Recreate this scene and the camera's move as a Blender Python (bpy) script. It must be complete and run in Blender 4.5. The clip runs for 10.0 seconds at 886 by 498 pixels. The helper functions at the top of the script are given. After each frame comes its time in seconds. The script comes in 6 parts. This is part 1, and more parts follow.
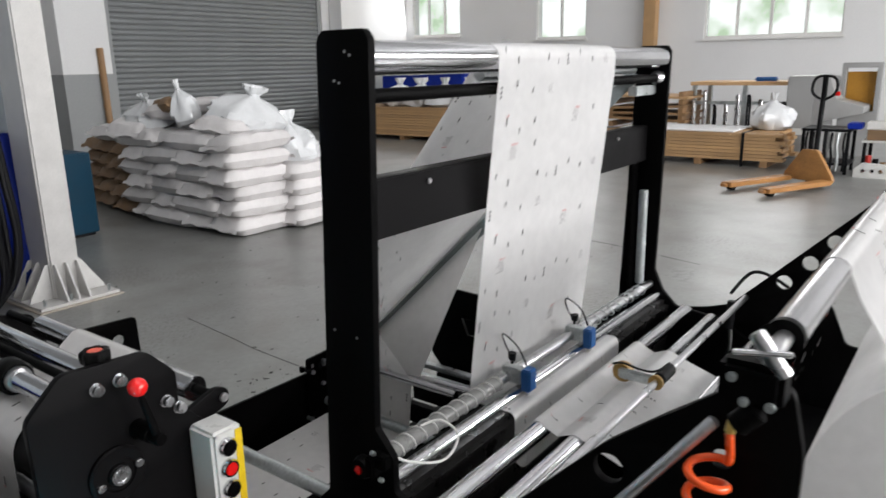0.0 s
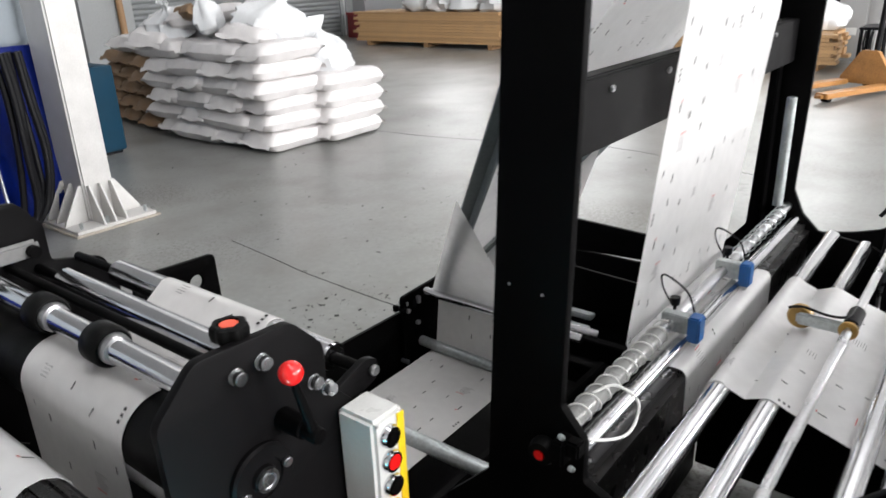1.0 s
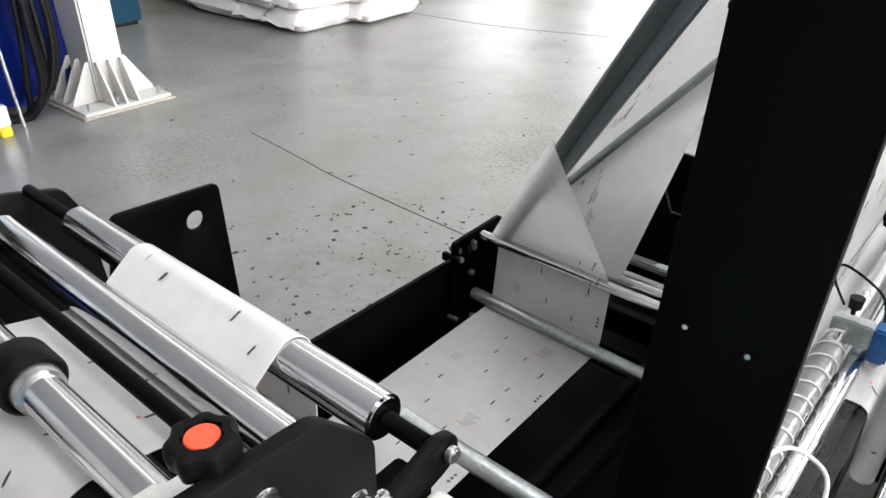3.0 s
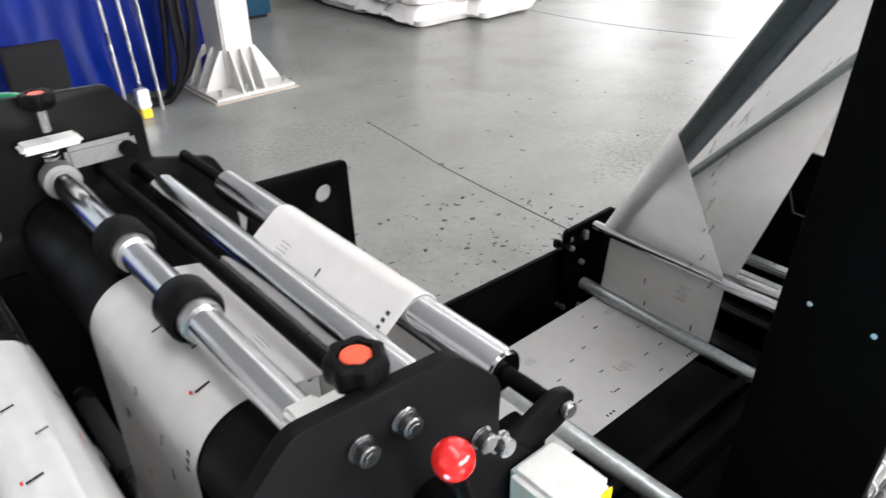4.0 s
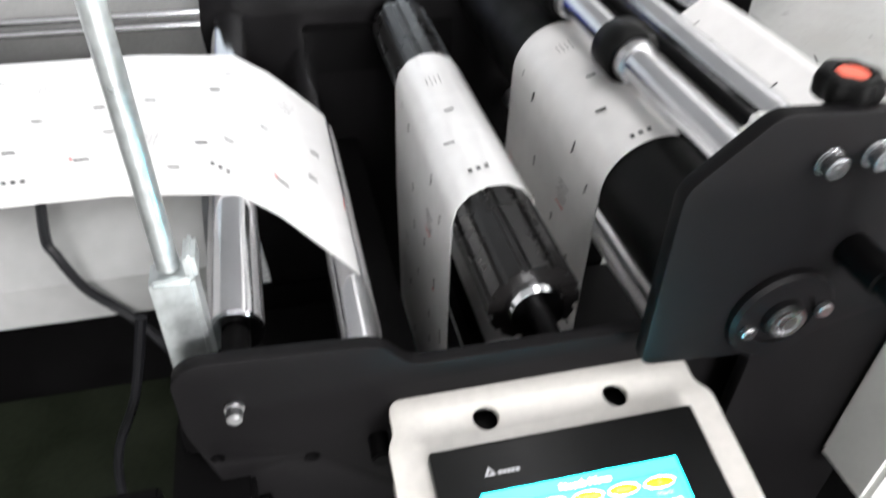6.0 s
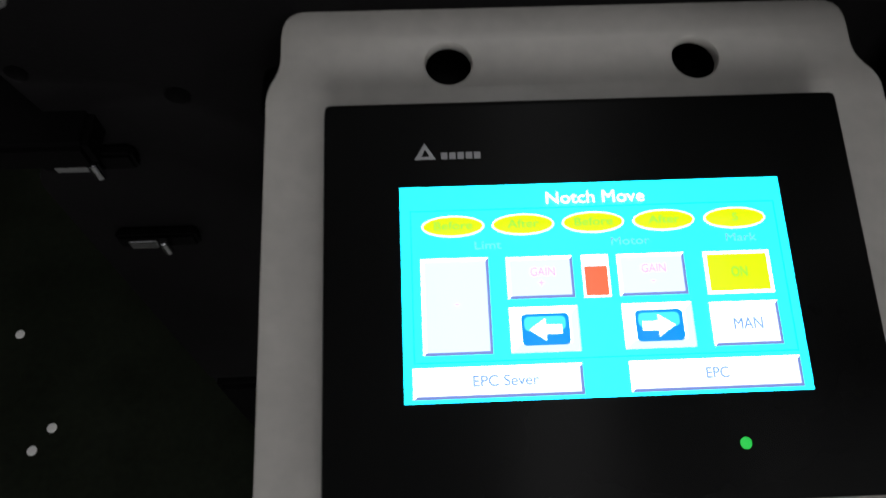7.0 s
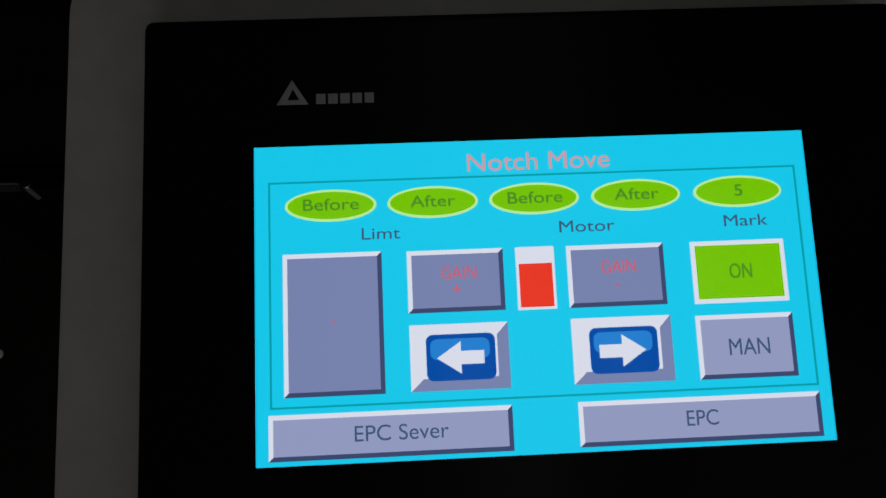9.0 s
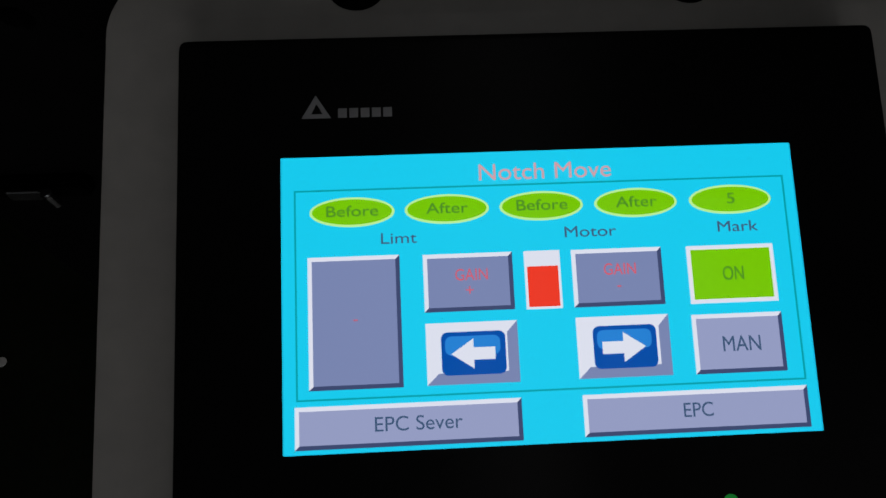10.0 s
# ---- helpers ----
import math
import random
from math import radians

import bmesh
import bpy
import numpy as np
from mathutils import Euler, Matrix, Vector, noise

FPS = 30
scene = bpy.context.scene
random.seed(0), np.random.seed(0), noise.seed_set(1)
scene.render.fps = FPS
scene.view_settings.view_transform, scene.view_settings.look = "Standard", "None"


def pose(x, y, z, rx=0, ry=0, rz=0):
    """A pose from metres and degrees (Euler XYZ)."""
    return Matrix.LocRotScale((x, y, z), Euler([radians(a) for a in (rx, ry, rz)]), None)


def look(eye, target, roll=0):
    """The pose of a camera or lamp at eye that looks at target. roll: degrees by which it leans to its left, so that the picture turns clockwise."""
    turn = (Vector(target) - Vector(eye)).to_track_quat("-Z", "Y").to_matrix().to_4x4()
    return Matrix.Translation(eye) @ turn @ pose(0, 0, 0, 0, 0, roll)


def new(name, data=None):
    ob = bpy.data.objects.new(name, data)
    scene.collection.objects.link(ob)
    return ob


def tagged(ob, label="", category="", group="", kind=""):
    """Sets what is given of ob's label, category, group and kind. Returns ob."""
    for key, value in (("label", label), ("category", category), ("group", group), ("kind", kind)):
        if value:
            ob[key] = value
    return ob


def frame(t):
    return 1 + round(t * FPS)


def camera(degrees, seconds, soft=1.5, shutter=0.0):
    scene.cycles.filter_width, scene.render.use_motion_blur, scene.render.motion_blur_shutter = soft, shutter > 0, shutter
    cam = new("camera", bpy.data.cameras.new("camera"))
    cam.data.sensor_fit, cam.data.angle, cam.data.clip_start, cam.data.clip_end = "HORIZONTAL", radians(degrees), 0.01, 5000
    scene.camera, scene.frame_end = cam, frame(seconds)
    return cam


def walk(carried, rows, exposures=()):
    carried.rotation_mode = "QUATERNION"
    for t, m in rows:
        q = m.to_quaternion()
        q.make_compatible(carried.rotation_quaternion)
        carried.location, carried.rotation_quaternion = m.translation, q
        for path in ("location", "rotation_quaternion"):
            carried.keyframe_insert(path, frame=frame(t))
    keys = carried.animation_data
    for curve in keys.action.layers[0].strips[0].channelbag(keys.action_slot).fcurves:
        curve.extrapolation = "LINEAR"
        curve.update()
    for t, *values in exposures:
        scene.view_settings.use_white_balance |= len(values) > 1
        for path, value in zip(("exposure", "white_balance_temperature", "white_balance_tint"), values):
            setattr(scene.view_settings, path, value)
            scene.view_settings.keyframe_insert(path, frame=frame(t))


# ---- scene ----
cam = camera(62.9, 10.0, shutter=0.3)
PATH = [
    (0, (0.145, 0.358, 1.519), (1.694, 1.523, 1.027), -1.1),
    (0.3, (0.17, 0.442, 1.503), (1.672, 1.65, 0.967), -0.6),
    (0.5, (0.185, 0.515, 1.497), (1.675, 1.733, 0.952), -0.6),
    (0.8, (0.201, 0.63, 1.491), (1.674, 1.815, 0.839), -2.2),
    (1, (0.211, 0.697, 1.484), (1.671, 1.858, 0.762), -2.2),
    (1.2, (0.228, 0.751, 1.475), (1.656, 1.922, 0.707), -1.9),
    (1.5, (0.276, 0.826, 1.465), (1.656, 2.02, 0.647), -1.8),
    (1.8, (0.351, 0.904, 1.446), (1.704, 2.072, 0.548), -0.6),
    (2, (0.388, 0.941, 1.441), (1.719, 2.113, 0.516), 0.2),
    (3.3, (0.459, 0.999, 1.427), (1.758, 2.13, 0.411), -0.4),
    (3.5, (0.453, 0.999, 1.423), (1.716, 2.163, 0.397), -0.6),
    (4, (0.408, 0.982, 1.426), (1.529, 2.304, 0.427), -1.0),
    (4.5, (0.351, 0.953, 1.428), (1.286, 2.386, 0.393), -0.6),
    (5, (0.316, 0.948, 1.423), (1.071, 2.487, 0.394), -0.4),
    (5.5, (0.273, 0.937, 1.415), (0.928, 2.505, 0.36), 1.1),
    (5.8, (0.246, 0.932, 1.384), (0.763, 2.485, 0.235), 2.5),
    (6, (0.253, 0.944, 1.343), (0.644, 2.445, 0.081), 1.9),
    (6.1, (0.273, 0.958, 1.327), (0.567, 2.408, -0.019), -0.2),
    (6.2, (0.289, 0.972, 1.296), (0.514, 2.363, -0.123), 0.0),
    (7.3, (0.37, 1.073, 1.118), (0.412, 1.921, -0.693), 0.9),
    (7.5, (0.374, 1.086, 1.107), (0.429, 1.9, -0.719), 2.1),
    (8, (0.388, 1.104, 1.084), (0.446, 1.844, -0.774), 2.4),
    (8.5, (0.392, 1.11, 1.078), (0.458, 1.808, -0.795), 3.0),
    (9, (0.391, 1.109, 1.078), (0.465, 1.796, -0.799), 3.6),
    (9.5, (0.39, 1.108, 1.082), (0.463, 1.803, -0.792), 3.4),
    (10, (0.386, 1.103, 1.09), (0.469, 1.815, -0.777), 4.1),
]
walk(cam, [(t, look(eye, target, roll)) for t, eye, target, roll in PATH],
     exposures=[(0, -0.74), (0.5, -0.4), (1.0, -0.1), (1.5, 0.3), (2.0, 0.33), (3.5, 0.4), (4.5, 0.32), (5.0, 0.52), (5.5, 0.6), (6.2, 0.66), (7.3, -3.35), (7.6, -3.95), (8.0, -4.3), (8.6, -4.5), (10.0, -4.42)])

# ---- light ----
world = bpy.data.worlds.new("sky")
scene.world = world
world.use_nodes = True
_n = world.node_tree.nodes
_sky = _n.new("ShaderNodeTexSky")
_sky.sky_type, _sky.sun_disc = "NISHITA", False
_sky.sun_elevation, _sky.sun_rotation = radians(48), radians(75)
world.node_tree.links.new(_sky.outputs[0], _n["Background"].inputs[0])
_n["Background"].inputs[1].default_value = 0.12
sun = new("sun", bpy.data.lights.new("sun", "SUN"))
sun.data.energy, sun.data.angle, sun.data.color = 1.2, radians(10), (1, 0.96, 0.9)
sun.matrix_world = look((30, 8, 30), (0, 0, 0))


def skylight(x, y, w, h, watts):
    """One row of roof lights over the hall."""
    lamp = new("skylight_lamp", bpy.data.lights.new("skylight_lamp", "AREA"))
    lamp.data.shape, lamp.data.size, lamp.data.size_y = "RECTANGLE", w, h
    lamp.data.energy, lamp.data.color = watts, (0.99, 0.975, 0.985)
    lamp.location = (x, y, 6.9)


for _x, _y, _long, _power in ((1.0, 0.2, 8.0, 175), (5.5, 4.0, 16.0, 110), (10.0, 4.0, 16.0, 100), (14.5, 4.0, 16.0, 70)):
    skylight(_x, _y, 1.6, _long, _power)
for _y in (4.3, 9.2, 13.1):
    _w = new("window_lamp", bpy.data.lights.new("window_lamp", "AREA"))
    _w.data.shape, _w.data.size, _w.data.size_y = "RECTANGLE", 2.4, 1.8
    _w.data.energy, _w.data.color = 90, (0.99, 0.98, 0.99)
    _w.matrix_world = look((16.9, _y, 3.3), (0, _y, 1.2))
for _x in (1.0, 6.0, 11.0):
    _w = new("window_lamp", bpy.data.lights.new("window_lamp", "AREA"))
    _w.data.shape, _w.data.size, _w.data.size_y = "RECTANGLE", 3.4, 2.2
    _w.data.energy, _w.data.color = 900, (0.99, 0.98, 0.985)
    _w.matrix_world = look((_x, -6.95, 3.4), (_x, 0, 2.0))


# ---- materials ----
def material(name, color, rough=0.5, metal=0.0, vary=0.12, scale=8.0, fine=120.0, bump=0.0, coat=0.0,
             spread=0.0, spec=0.5, thin=0.0, gloss=0.15):
    m = bpy.data.materials.new(name)
    m.use_nodes = True
    n, k = m.node_tree.nodes, m.node_tree.links
    b = n["Principled BSDF"]
    b.inputs["Metallic"].default_value = metal
    b.inputs["Coat Weight"].default_value = coat
    b.inputs["Coat Roughness"].default_value = gloss
    tc = n.new("ShaderNodeTexCoord")
    big, small = n.new("ShaderNodeTexNoise"), n.new("ShaderNodeTexNoise")
    big.inputs["Scale"].default_value, small.inputs["Scale"].default_value = scale, fine
    big.inputs["Detail"].default_value, small.inputs["Detail"].default_value = 4, 2
    for t in (big, small):
        k.new(tc.outputs["Object"], t.inputs["Vector"])
    add = n.new("ShaderNodeMath")
    add.operation = "ADD"
    k.new(big.outputs["Fac"], add.inputs[0])
    k.new(small.outputs["Fac"], add.inputs[1])
    last = add.outputs[0]
    if spread:
        info, mul, plus = n.new("ShaderNodeObjectInfo"), n.new("ShaderNodeMath"), n.new("ShaderNodeMath")
        mul.operation, mul.inputs[1].default_value = "MULTIPLY", spread
        k.new(info.outputs["Random"], mul.inputs[0])
        k.new(last, plus.inputs[0])
        k.new(mul.outputs[0], plus.inputs[1])
        last = plus.outputs[0]
    ramp = n.new("ShaderNodeMapRange")
    ramp.inputs["From Min"].default_value, ramp.inputs["From Max"].default_value = 0.6, 1.4 + spread
    ramp.inputs["To Min"].default_value, ramp.inputs["To Max"].default_value = 1 - vary, 1 + vary
    k.new(last, ramp.inputs["Value"])
    mix = n.new("ShaderNodeVectorMath")
    mix.operation = "SCALE"
    mix.inputs[0].default_value = color
    k.new(ramp.outputs[0], mix.inputs["Scale"])
    k.new(mix.outputs[0], b.inputs["Base Color"])
    rr = n.new("ShaderNodeMapRange")
    rr.inputs["From Min"].default_value, rr.inputs["From Max"].default_value = 0.3, 0.7
    rr.inputs["To Min"].default_value, rr.inputs["To Max"].default_value = max(rough * 0.75, 0.02), min(rough * 1.25, 1)
    k.new(big.outputs["Fac"], rr.inputs["Value"])
    k.new(rr.outputs[0], b.inputs["Roughness"])
    if bump:
        bp = n.new("ShaderNodeBump")
        bp.inputs["Strength"].default_value, bp.inputs["Distance"].default_value = bump, 0.002
        k.new(small.outputs["Fac"], bp.inputs["Height"])
        k.new(bp.outputs[0], b.inputs["Normal"])
    b.inputs["Specular IOR Level"].default_value = spec
    if thin:
        t, mx = n.new("ShaderNodeBsdfTranslucent"), n.new("ShaderNodeMixShader")
        mx.inputs[0].default_value = thin
        k.new(mix.outputs[0], t.inputs["Color"])
        k.new(b.outputs[0], mx.inputs[1])
        k.new(t.outputs[0], mx.inputs[2])
        k.new(mx.outputs[0], n["Material Output"].inputs[0])
    return m


BLACK = material("black_powder_coat", (0.0016, 0.0015, 0.0016), 0.5, 0, 0.3, 6, 900, 0.15, spec=0.045)
CHARCOAL = material("charcoal_paint", (0.0045, 0.0042, 0.0045), 0.45, 0, 0.25, 5, 700, 0.1, spec=0.065)
CHROME = material("chromed_steel", (0.64, 0.64, 0.655), 0.14, 1, 0.05, 14, 300)
STEEL = material("brushed_steel", (0.55, 0.55, 0.56), 0.3, 1, 0.15, 10, 260)
ZINC = material("galvanised_steel", (0.50, 0.53, 0.53), 0.36, 0.85, 0.25, 20, 140)
DULLSTEEL = material("dull_blue_grey_steel", (0.20, 0.225, 0.23), 0.42, 0.5, 0.2, 15, 140, 0.1)
RUBBER = material("black_rubber", (0.003, 0.003, 0.003), 0.45, 0, 0.25, 20, 400, 0.1, spec=0.08)
WEBRUBBER = material("ribbed_rubber", (0.006, 0.0055, 0.0055), 0.3, 0, 0.25, 30, 300, 0.1, spec=0.35)
FILM = material("white_plastic_film", (0.88, 0.875, 0.87), 0.2, 0, 0.05, 7, 40, 0.05, coat=0.6, thin=0.56, gloss=0.07)
DOUBLEFILM = material("white_film_in_two_layers", (0.88, 0.875, 0.87), 0.2, 0, 0.05, 7, 40, 0.05, coat=0.6, thin=0.38, gloss=0.07)
FILMGREY = material("folded_film", (0.77, 0.757, 0.745), 0.22, 0, 0.06, 7, 40, 0.05, coat=0.5, thin=0.35, gloss=0.08)
# darker copy of the film: the shade under the web is in its colour
SHADEDFILM = material("slack_film_with_shade", (0.20, 0.20, 0.197), 0.3, 0, 0.1, 6, 50, 0.1, coat=0.2, thin=0.2)
CASTING = material("grey_casting", (0.18, 0.18, 0.177), 0.45, 0.2, 0.12, 12, 150, 0.1)
DUST = material("brown_grit", (0.032, 0.031, 0.029), 0.8)
INK = material("black_ink", (0.02, 0.02, 0.02), 0.4)
GREYINK = material("grey_ink", (0.28, 0.27, 0.27), 0.4)
REDINK = material("red_ink", (0.55, 0.05, 0.04), 0.4)
RED = material("red_plastic", (0.72, 0.012, 0.012), 0.16, 0, 0.06, 20, 60, 0, coat=0.5)
ORANGE = material("orange_plastic", (0.70, 0.075, 0.03), 0.3, 0, 0.1)
YELLOW = material("yellow_plastic", (0.80, 0.56, 0.02), 0.35)
GREEN = material("green_plastic", (0.018, 0.21, 0.10), 0.3, 0, 0.2, 7, 60, coat=0.5, gloss=0.1)
WHITEPAINT = material("white_paint", (0.72, 0.71, 0.69), 0.4, 0, 0.06, 5, 90, 0.05)
LIGHTGREY = material("light_grey_enamel", (0.62, 0.62, 0.60), 0.32, 0, 0.05, 6, 200)
CREAM = material("worn_white_steel", (0.50, 0.49, 0.475), 0.5, 0, 0.14, 9, 160, 0.1)
BLUE = material("blue_anodised", (0.012, 0.09, 0.28), 0.35, 0, 0.1)
TARP = material("blue_tarpaulin", (0.002, 0.022, 0.28), 0.5, 0, 0.25, 4, 60, 0.15, spec=0.3)
TEAL = material("teal_steel", (0.004, 0.035, 0.065), 0.55, 0, 0.15, spec=0.15)
SACK = material("white_woven_sack", (0.64, 0.617, 0.612), 0.42, 0, 0.2, 9, 200, 0.5, spread=0.6)
KRAFT = material("brown_paper_sack", (0.21, 0.13, 0.07), 0.7, 0, 0.25, 7, 160, 0.3, spread=0.4)
WOOD = material("pine_board", (0.47, 0.29, 0.14), 0.6, 0, 0.3, 4, 60, 0.2, spread=0.8)
DARKWOOD = material("brown_timber", (0.26, 0.15, 0.07), 0.6, 0, 0.25, 4, 60, 0.2, spread=0.6)
WALL = material("white_wall", (0.76, 0.76, 0.76), 0.75, 0, 0.05, 0.8, 40, 0.1)
WAINSCOT = material("grey_wall_paint", (0.30, 0.31, 0.31), 0.65, 0, 0.08, 1, 40, 0.1)
SHUTTER = material("grey_shutter_slat", (0.22, 0.23, 0.235), 0.42, 0.2, 0.1, 2, 60)
CEIL = material("ceiling_panel", (0.6, 0.61, 0.62), 0.6, 0, 0.06, 0.5, 30)
AMBER = material("amber_rubber", (0.36, 0.21, 0.05), 0.35, 0, 0.1)
BRASS = material("brass", (0.62, 0.42, 0.13), 0.25, 1, 0.1)
BEZEL = material("gloss_black_bezel", (0.003, 0.003, 0.003), 0.3, 0, 0.1, spec=0.12)
HOSE = material("orange_hose", (0.85, 0.10, 0.015), 0.25, 0, 0.05)
CABLE = material("black_cable", (0.005, 0.005, 0.006), 0.5, spec=0.15)
WIRE = material("white_cable", (0.62, 0.62, 0.60), 0.45)
JACK = material("ochre_enamel", (0.36, 0.17, 0.05), 0.5, 0, 0.3, 9, 60, 0.1)
CLEARPLASTIC = material("milky_plastic", (0.66, 0.67, 0.68), 0.2, 0, 0.06, 12, 60, 0.1)


def floor_material():
    m = material("painted_concrete", (0.185, 0.188, 0.179), 0.42, 0, 0.18, 0.9, 26, 0.1)
    n, k = m.node_tree.nodes, m.node_tree.links
    b = n["Principled BSDF"]
    src = b.inputs["Base Color"].links[0].from_socket
    tc = n.new("ShaderNodeTexCoord")
    v, w = n.new("ShaderNodeTexNoise"), n.new("ShaderNodeTexNoise")
    v.inputs["Scale"].default_value, v.inputs["Detail"].default_value = 16, 6
    v.inputs["Roughness"].default_value = 0.7
    w.inputs["Scale"].default_value, w.inputs["Detail"].default_value = 1.6, 3
    k.new(tc.outputs["Object"], v.inputs["Vector"])
    k.new(tc.outputs["Object"], w.inputs["Vector"])
    mul = n.new("ShaderNodeMath")
    mul.operation = "MULTIPLY"
    k.new(v.outputs["Fac"], mul.inputs[0])
    k.new(w.outputs["Fac"], mul.inputs[1])
    r = n.new("ShaderNodeValToRGB")
    r.color_ramp.elements[0].position, r.color_ramp.elements[1].position = 0.375, 0.40
    r.color_ramp.elements[0].color, r.color_ramp.elements[1].color = (0, 0, 0, 1), (1, 1, 1, 1)
    k.new(mul.outputs[0], r.inputs[0])
    mx = n.new("ShaderNodeMix")
    mx.data_type = "RGBA"
    mx.inputs[7].default_value = (0.13, 0.13, 0.123, 1)
    k.new(r.outputs[0], mx.inputs[0])
    k.new(src, mx.inputs[6])
    # worn patches: chipped paint with brown dust and pale concrete
    chip, patch, tint = n.new("ShaderNodeTexNoise"), n.new("ShaderNodeTexNoise"), n.new("ShaderNodeTexNoise")
    for t, sc, de in ((chip, 42, 5), (patch, 0.55, 3), (tint, 2.6, 5)):
        t.inputs["Scale"].default_value, t.inputs["Detail"].default_value = sc, de
        k.new(tc.outputs["Object"], t.inputs["Vector"])
    chip.inputs["Roughness"].default_value = 0.75
    both = n.new("ShaderNodeMath")
    both.operation = "MULTIPLY"
    k.new(chip.outputs["Fac"], both.inputs[0])
    k.new(patch.outputs["Fac"], both.inputs[1])
    cr = n.new("ShaderNodeValToRGB")
    cr.color_ramp.elements[0].position, cr.color_ramp.elements[1].position = 0.30, 0.36
    k.new(both.outputs[0], cr.inputs[0])
    m2 = n.new("ShaderNodeMix")
    m2.data_type = "RGBA"
    m2.inputs[7].default_value = (0.085, 0.08, 0.07, 1)
    k.new(cr.outputs[0], m2.inputs[0])
    k.new(mx.outputs[2], m2.inputs[6])
    tr = n.new("ShaderNodeMapRange")
    tr.inputs["From Min"].default_value, tr.inputs["From Max"].default_value = 0.45, 0.72
    tr.inputs["To Max"].default_value = 0.6
    k.new(tint.outputs["Fac"], tr.inputs["Value"])
    m3 = n.new("ShaderNodeMix")
    m3.data_type = "RGBA"
    m3.inputs[7].default_value = (0.10, 0.094, 0.08, 1)
    k.new(tr.outputs[0], m3.inputs[0])
    k.new(m2.outputs[2], m3.inputs[6])
    k.new(m3.outputs[2], b.inputs["Base Color"])
    b.inputs["Coat Weight"].default_value = 0.4
    b.inputs["Coat Roughness"].default_value = 0.28
    return m


FLOOR = floor_material()


def glass_material():
    m = bpy.data.materials.new("window_glass")
    m.use_nodes = True
    b = m.node_tree.nodes["Principled BSDF"]
    b.inputs["Transmission Weight"].default_value, b.inputs["Roughness"].default_value = 1, 0.0
    b.inputs["IOR"].default_value = 1.05
    return m


GLASS = glass_material()


def outdoors_material():
    m = bpy.data.materials.new("bright_trees_and_sky")
    m.use_nodes = True
    n, k = m.node_tree.nodes, m.node_tree.links
    tc, no, r, e = (n.new(x) for x in ("ShaderNodeTexCoord", "ShaderNodeTexNoise", "ShaderNodeValToRGB", "ShaderNodeEmission"))
    no.inputs["Scale"].default_value, no.inputs["Detail"].default_value = 0.9, 6
    k.new(tc.outputs["Object"], no.inputs["Vector"])
    k.new(no.outputs["Fac"], r.inputs[0])
    r.color_ramp.elements[0].position, r.color_ramp.elements[1].position = 0.38, 0.55
    r.color_ramp.elements[0].color, r.color_ramp.elements[1].color = (0.45, 0.58, 0.42, 1), (0.95, 1.0, 0.98, 1)
    k.new(r.outputs[0], e.inputs[0])
    e.inputs[1].default_value = 2.4
    k.new(e.outputs[0], n["Material Output"].inputs[0])
    return m


OUTDOORS = outdoors_material()


def glow(name, color, strength=9.0):
    m = bpy.data.materials.new(name)
    m.use_nodes = True
    b = m.node_tree.nodes["Principled BSDF"]
    b.inputs["Base Color"].default_value = (0.01, 0.01, 0.01, 1)
    b.inputs["Roughness"].default_value = 0.4
    b.inputs["Emission Color"].default_value = (*color, 1)
    b.inputs["Emission Strength"].default_value = strength
    return m


# ---- builders ----
def thing(name, base, label, category, group="", kind=""):
    e = new(name)
    e.location = base
    e.empty_display_size = 0.05
    return tagged(e, label, category, group, kind)


def part(name, bm, mat, parent=None, label="", smooth=True):
    me = bpy.data.meshes.new(name)
    if isinstance(bm, bmesh.types.BMesh):
        bm.normal_update()
        bm.to_mesh(me)
        bm.free()
    else:
        me = bm
        me.name = name
    if smooth and len(me.polygons):
        me.polygons.foreach_set("use_smooth", [True] * len(me.polygons))
        me.set_sharp_from_angle(angle=radians(38))
    me.materials.clear()
    me.materials.append(mat)
    ob = new(name, me)
    if parent is not None:
        ob.parent = parent
        base = Vector(parent.location)
        up = parent.parent
        while up is not None:
            base += Vector(up.location) if up.type == "EMPTY" else Vector()
            up = up.parent
        if parent.type == "EMPTY":
            ob.matrix_parent_inverse = Matrix.Translation(-base)
    if label:
        tagged(ob, label)
    return ob


def lone(name, bm, mat, label, category, group="", kind="", smooth=True):
    return tagged(part(name, bm, mat, None, "", smooth), label, category, group, kind)


def box(x0, x1, y0, y1, z0, z1, bevel=0.002, bm=None, turn=None):
    b = bmesh.new()
    bmesh.ops.create_cube(b, size=1)
    for v in b.verts:
        v.co = Vector(((x0 + x1) / 2 + v.co.x * (x1 - x0), (y0 + y1) / 2 + v.co.y * (y1 - y0), (z0 + z1) / 2 + v.co.z * (z1 - z0)))
    if bevel:
        bmesh.ops.bevel(b, geom=b.edges[:], offset=bevel, segments=2, affect="EDGES", clamp_overlap=True)
    if turn is not None:
        bmesh.ops.transform(b, matrix=turn, verts=b.verts)
    return merge(bm, b)


def merge(bm, b):
    if bm is None:
        return b
    me = bpy.data.meshes.new("tmp")
    b.to_mesh(me)
    b.free()
    bm.from_mesh(me)
    bpy.data.meshes.remove(me)
    return bm


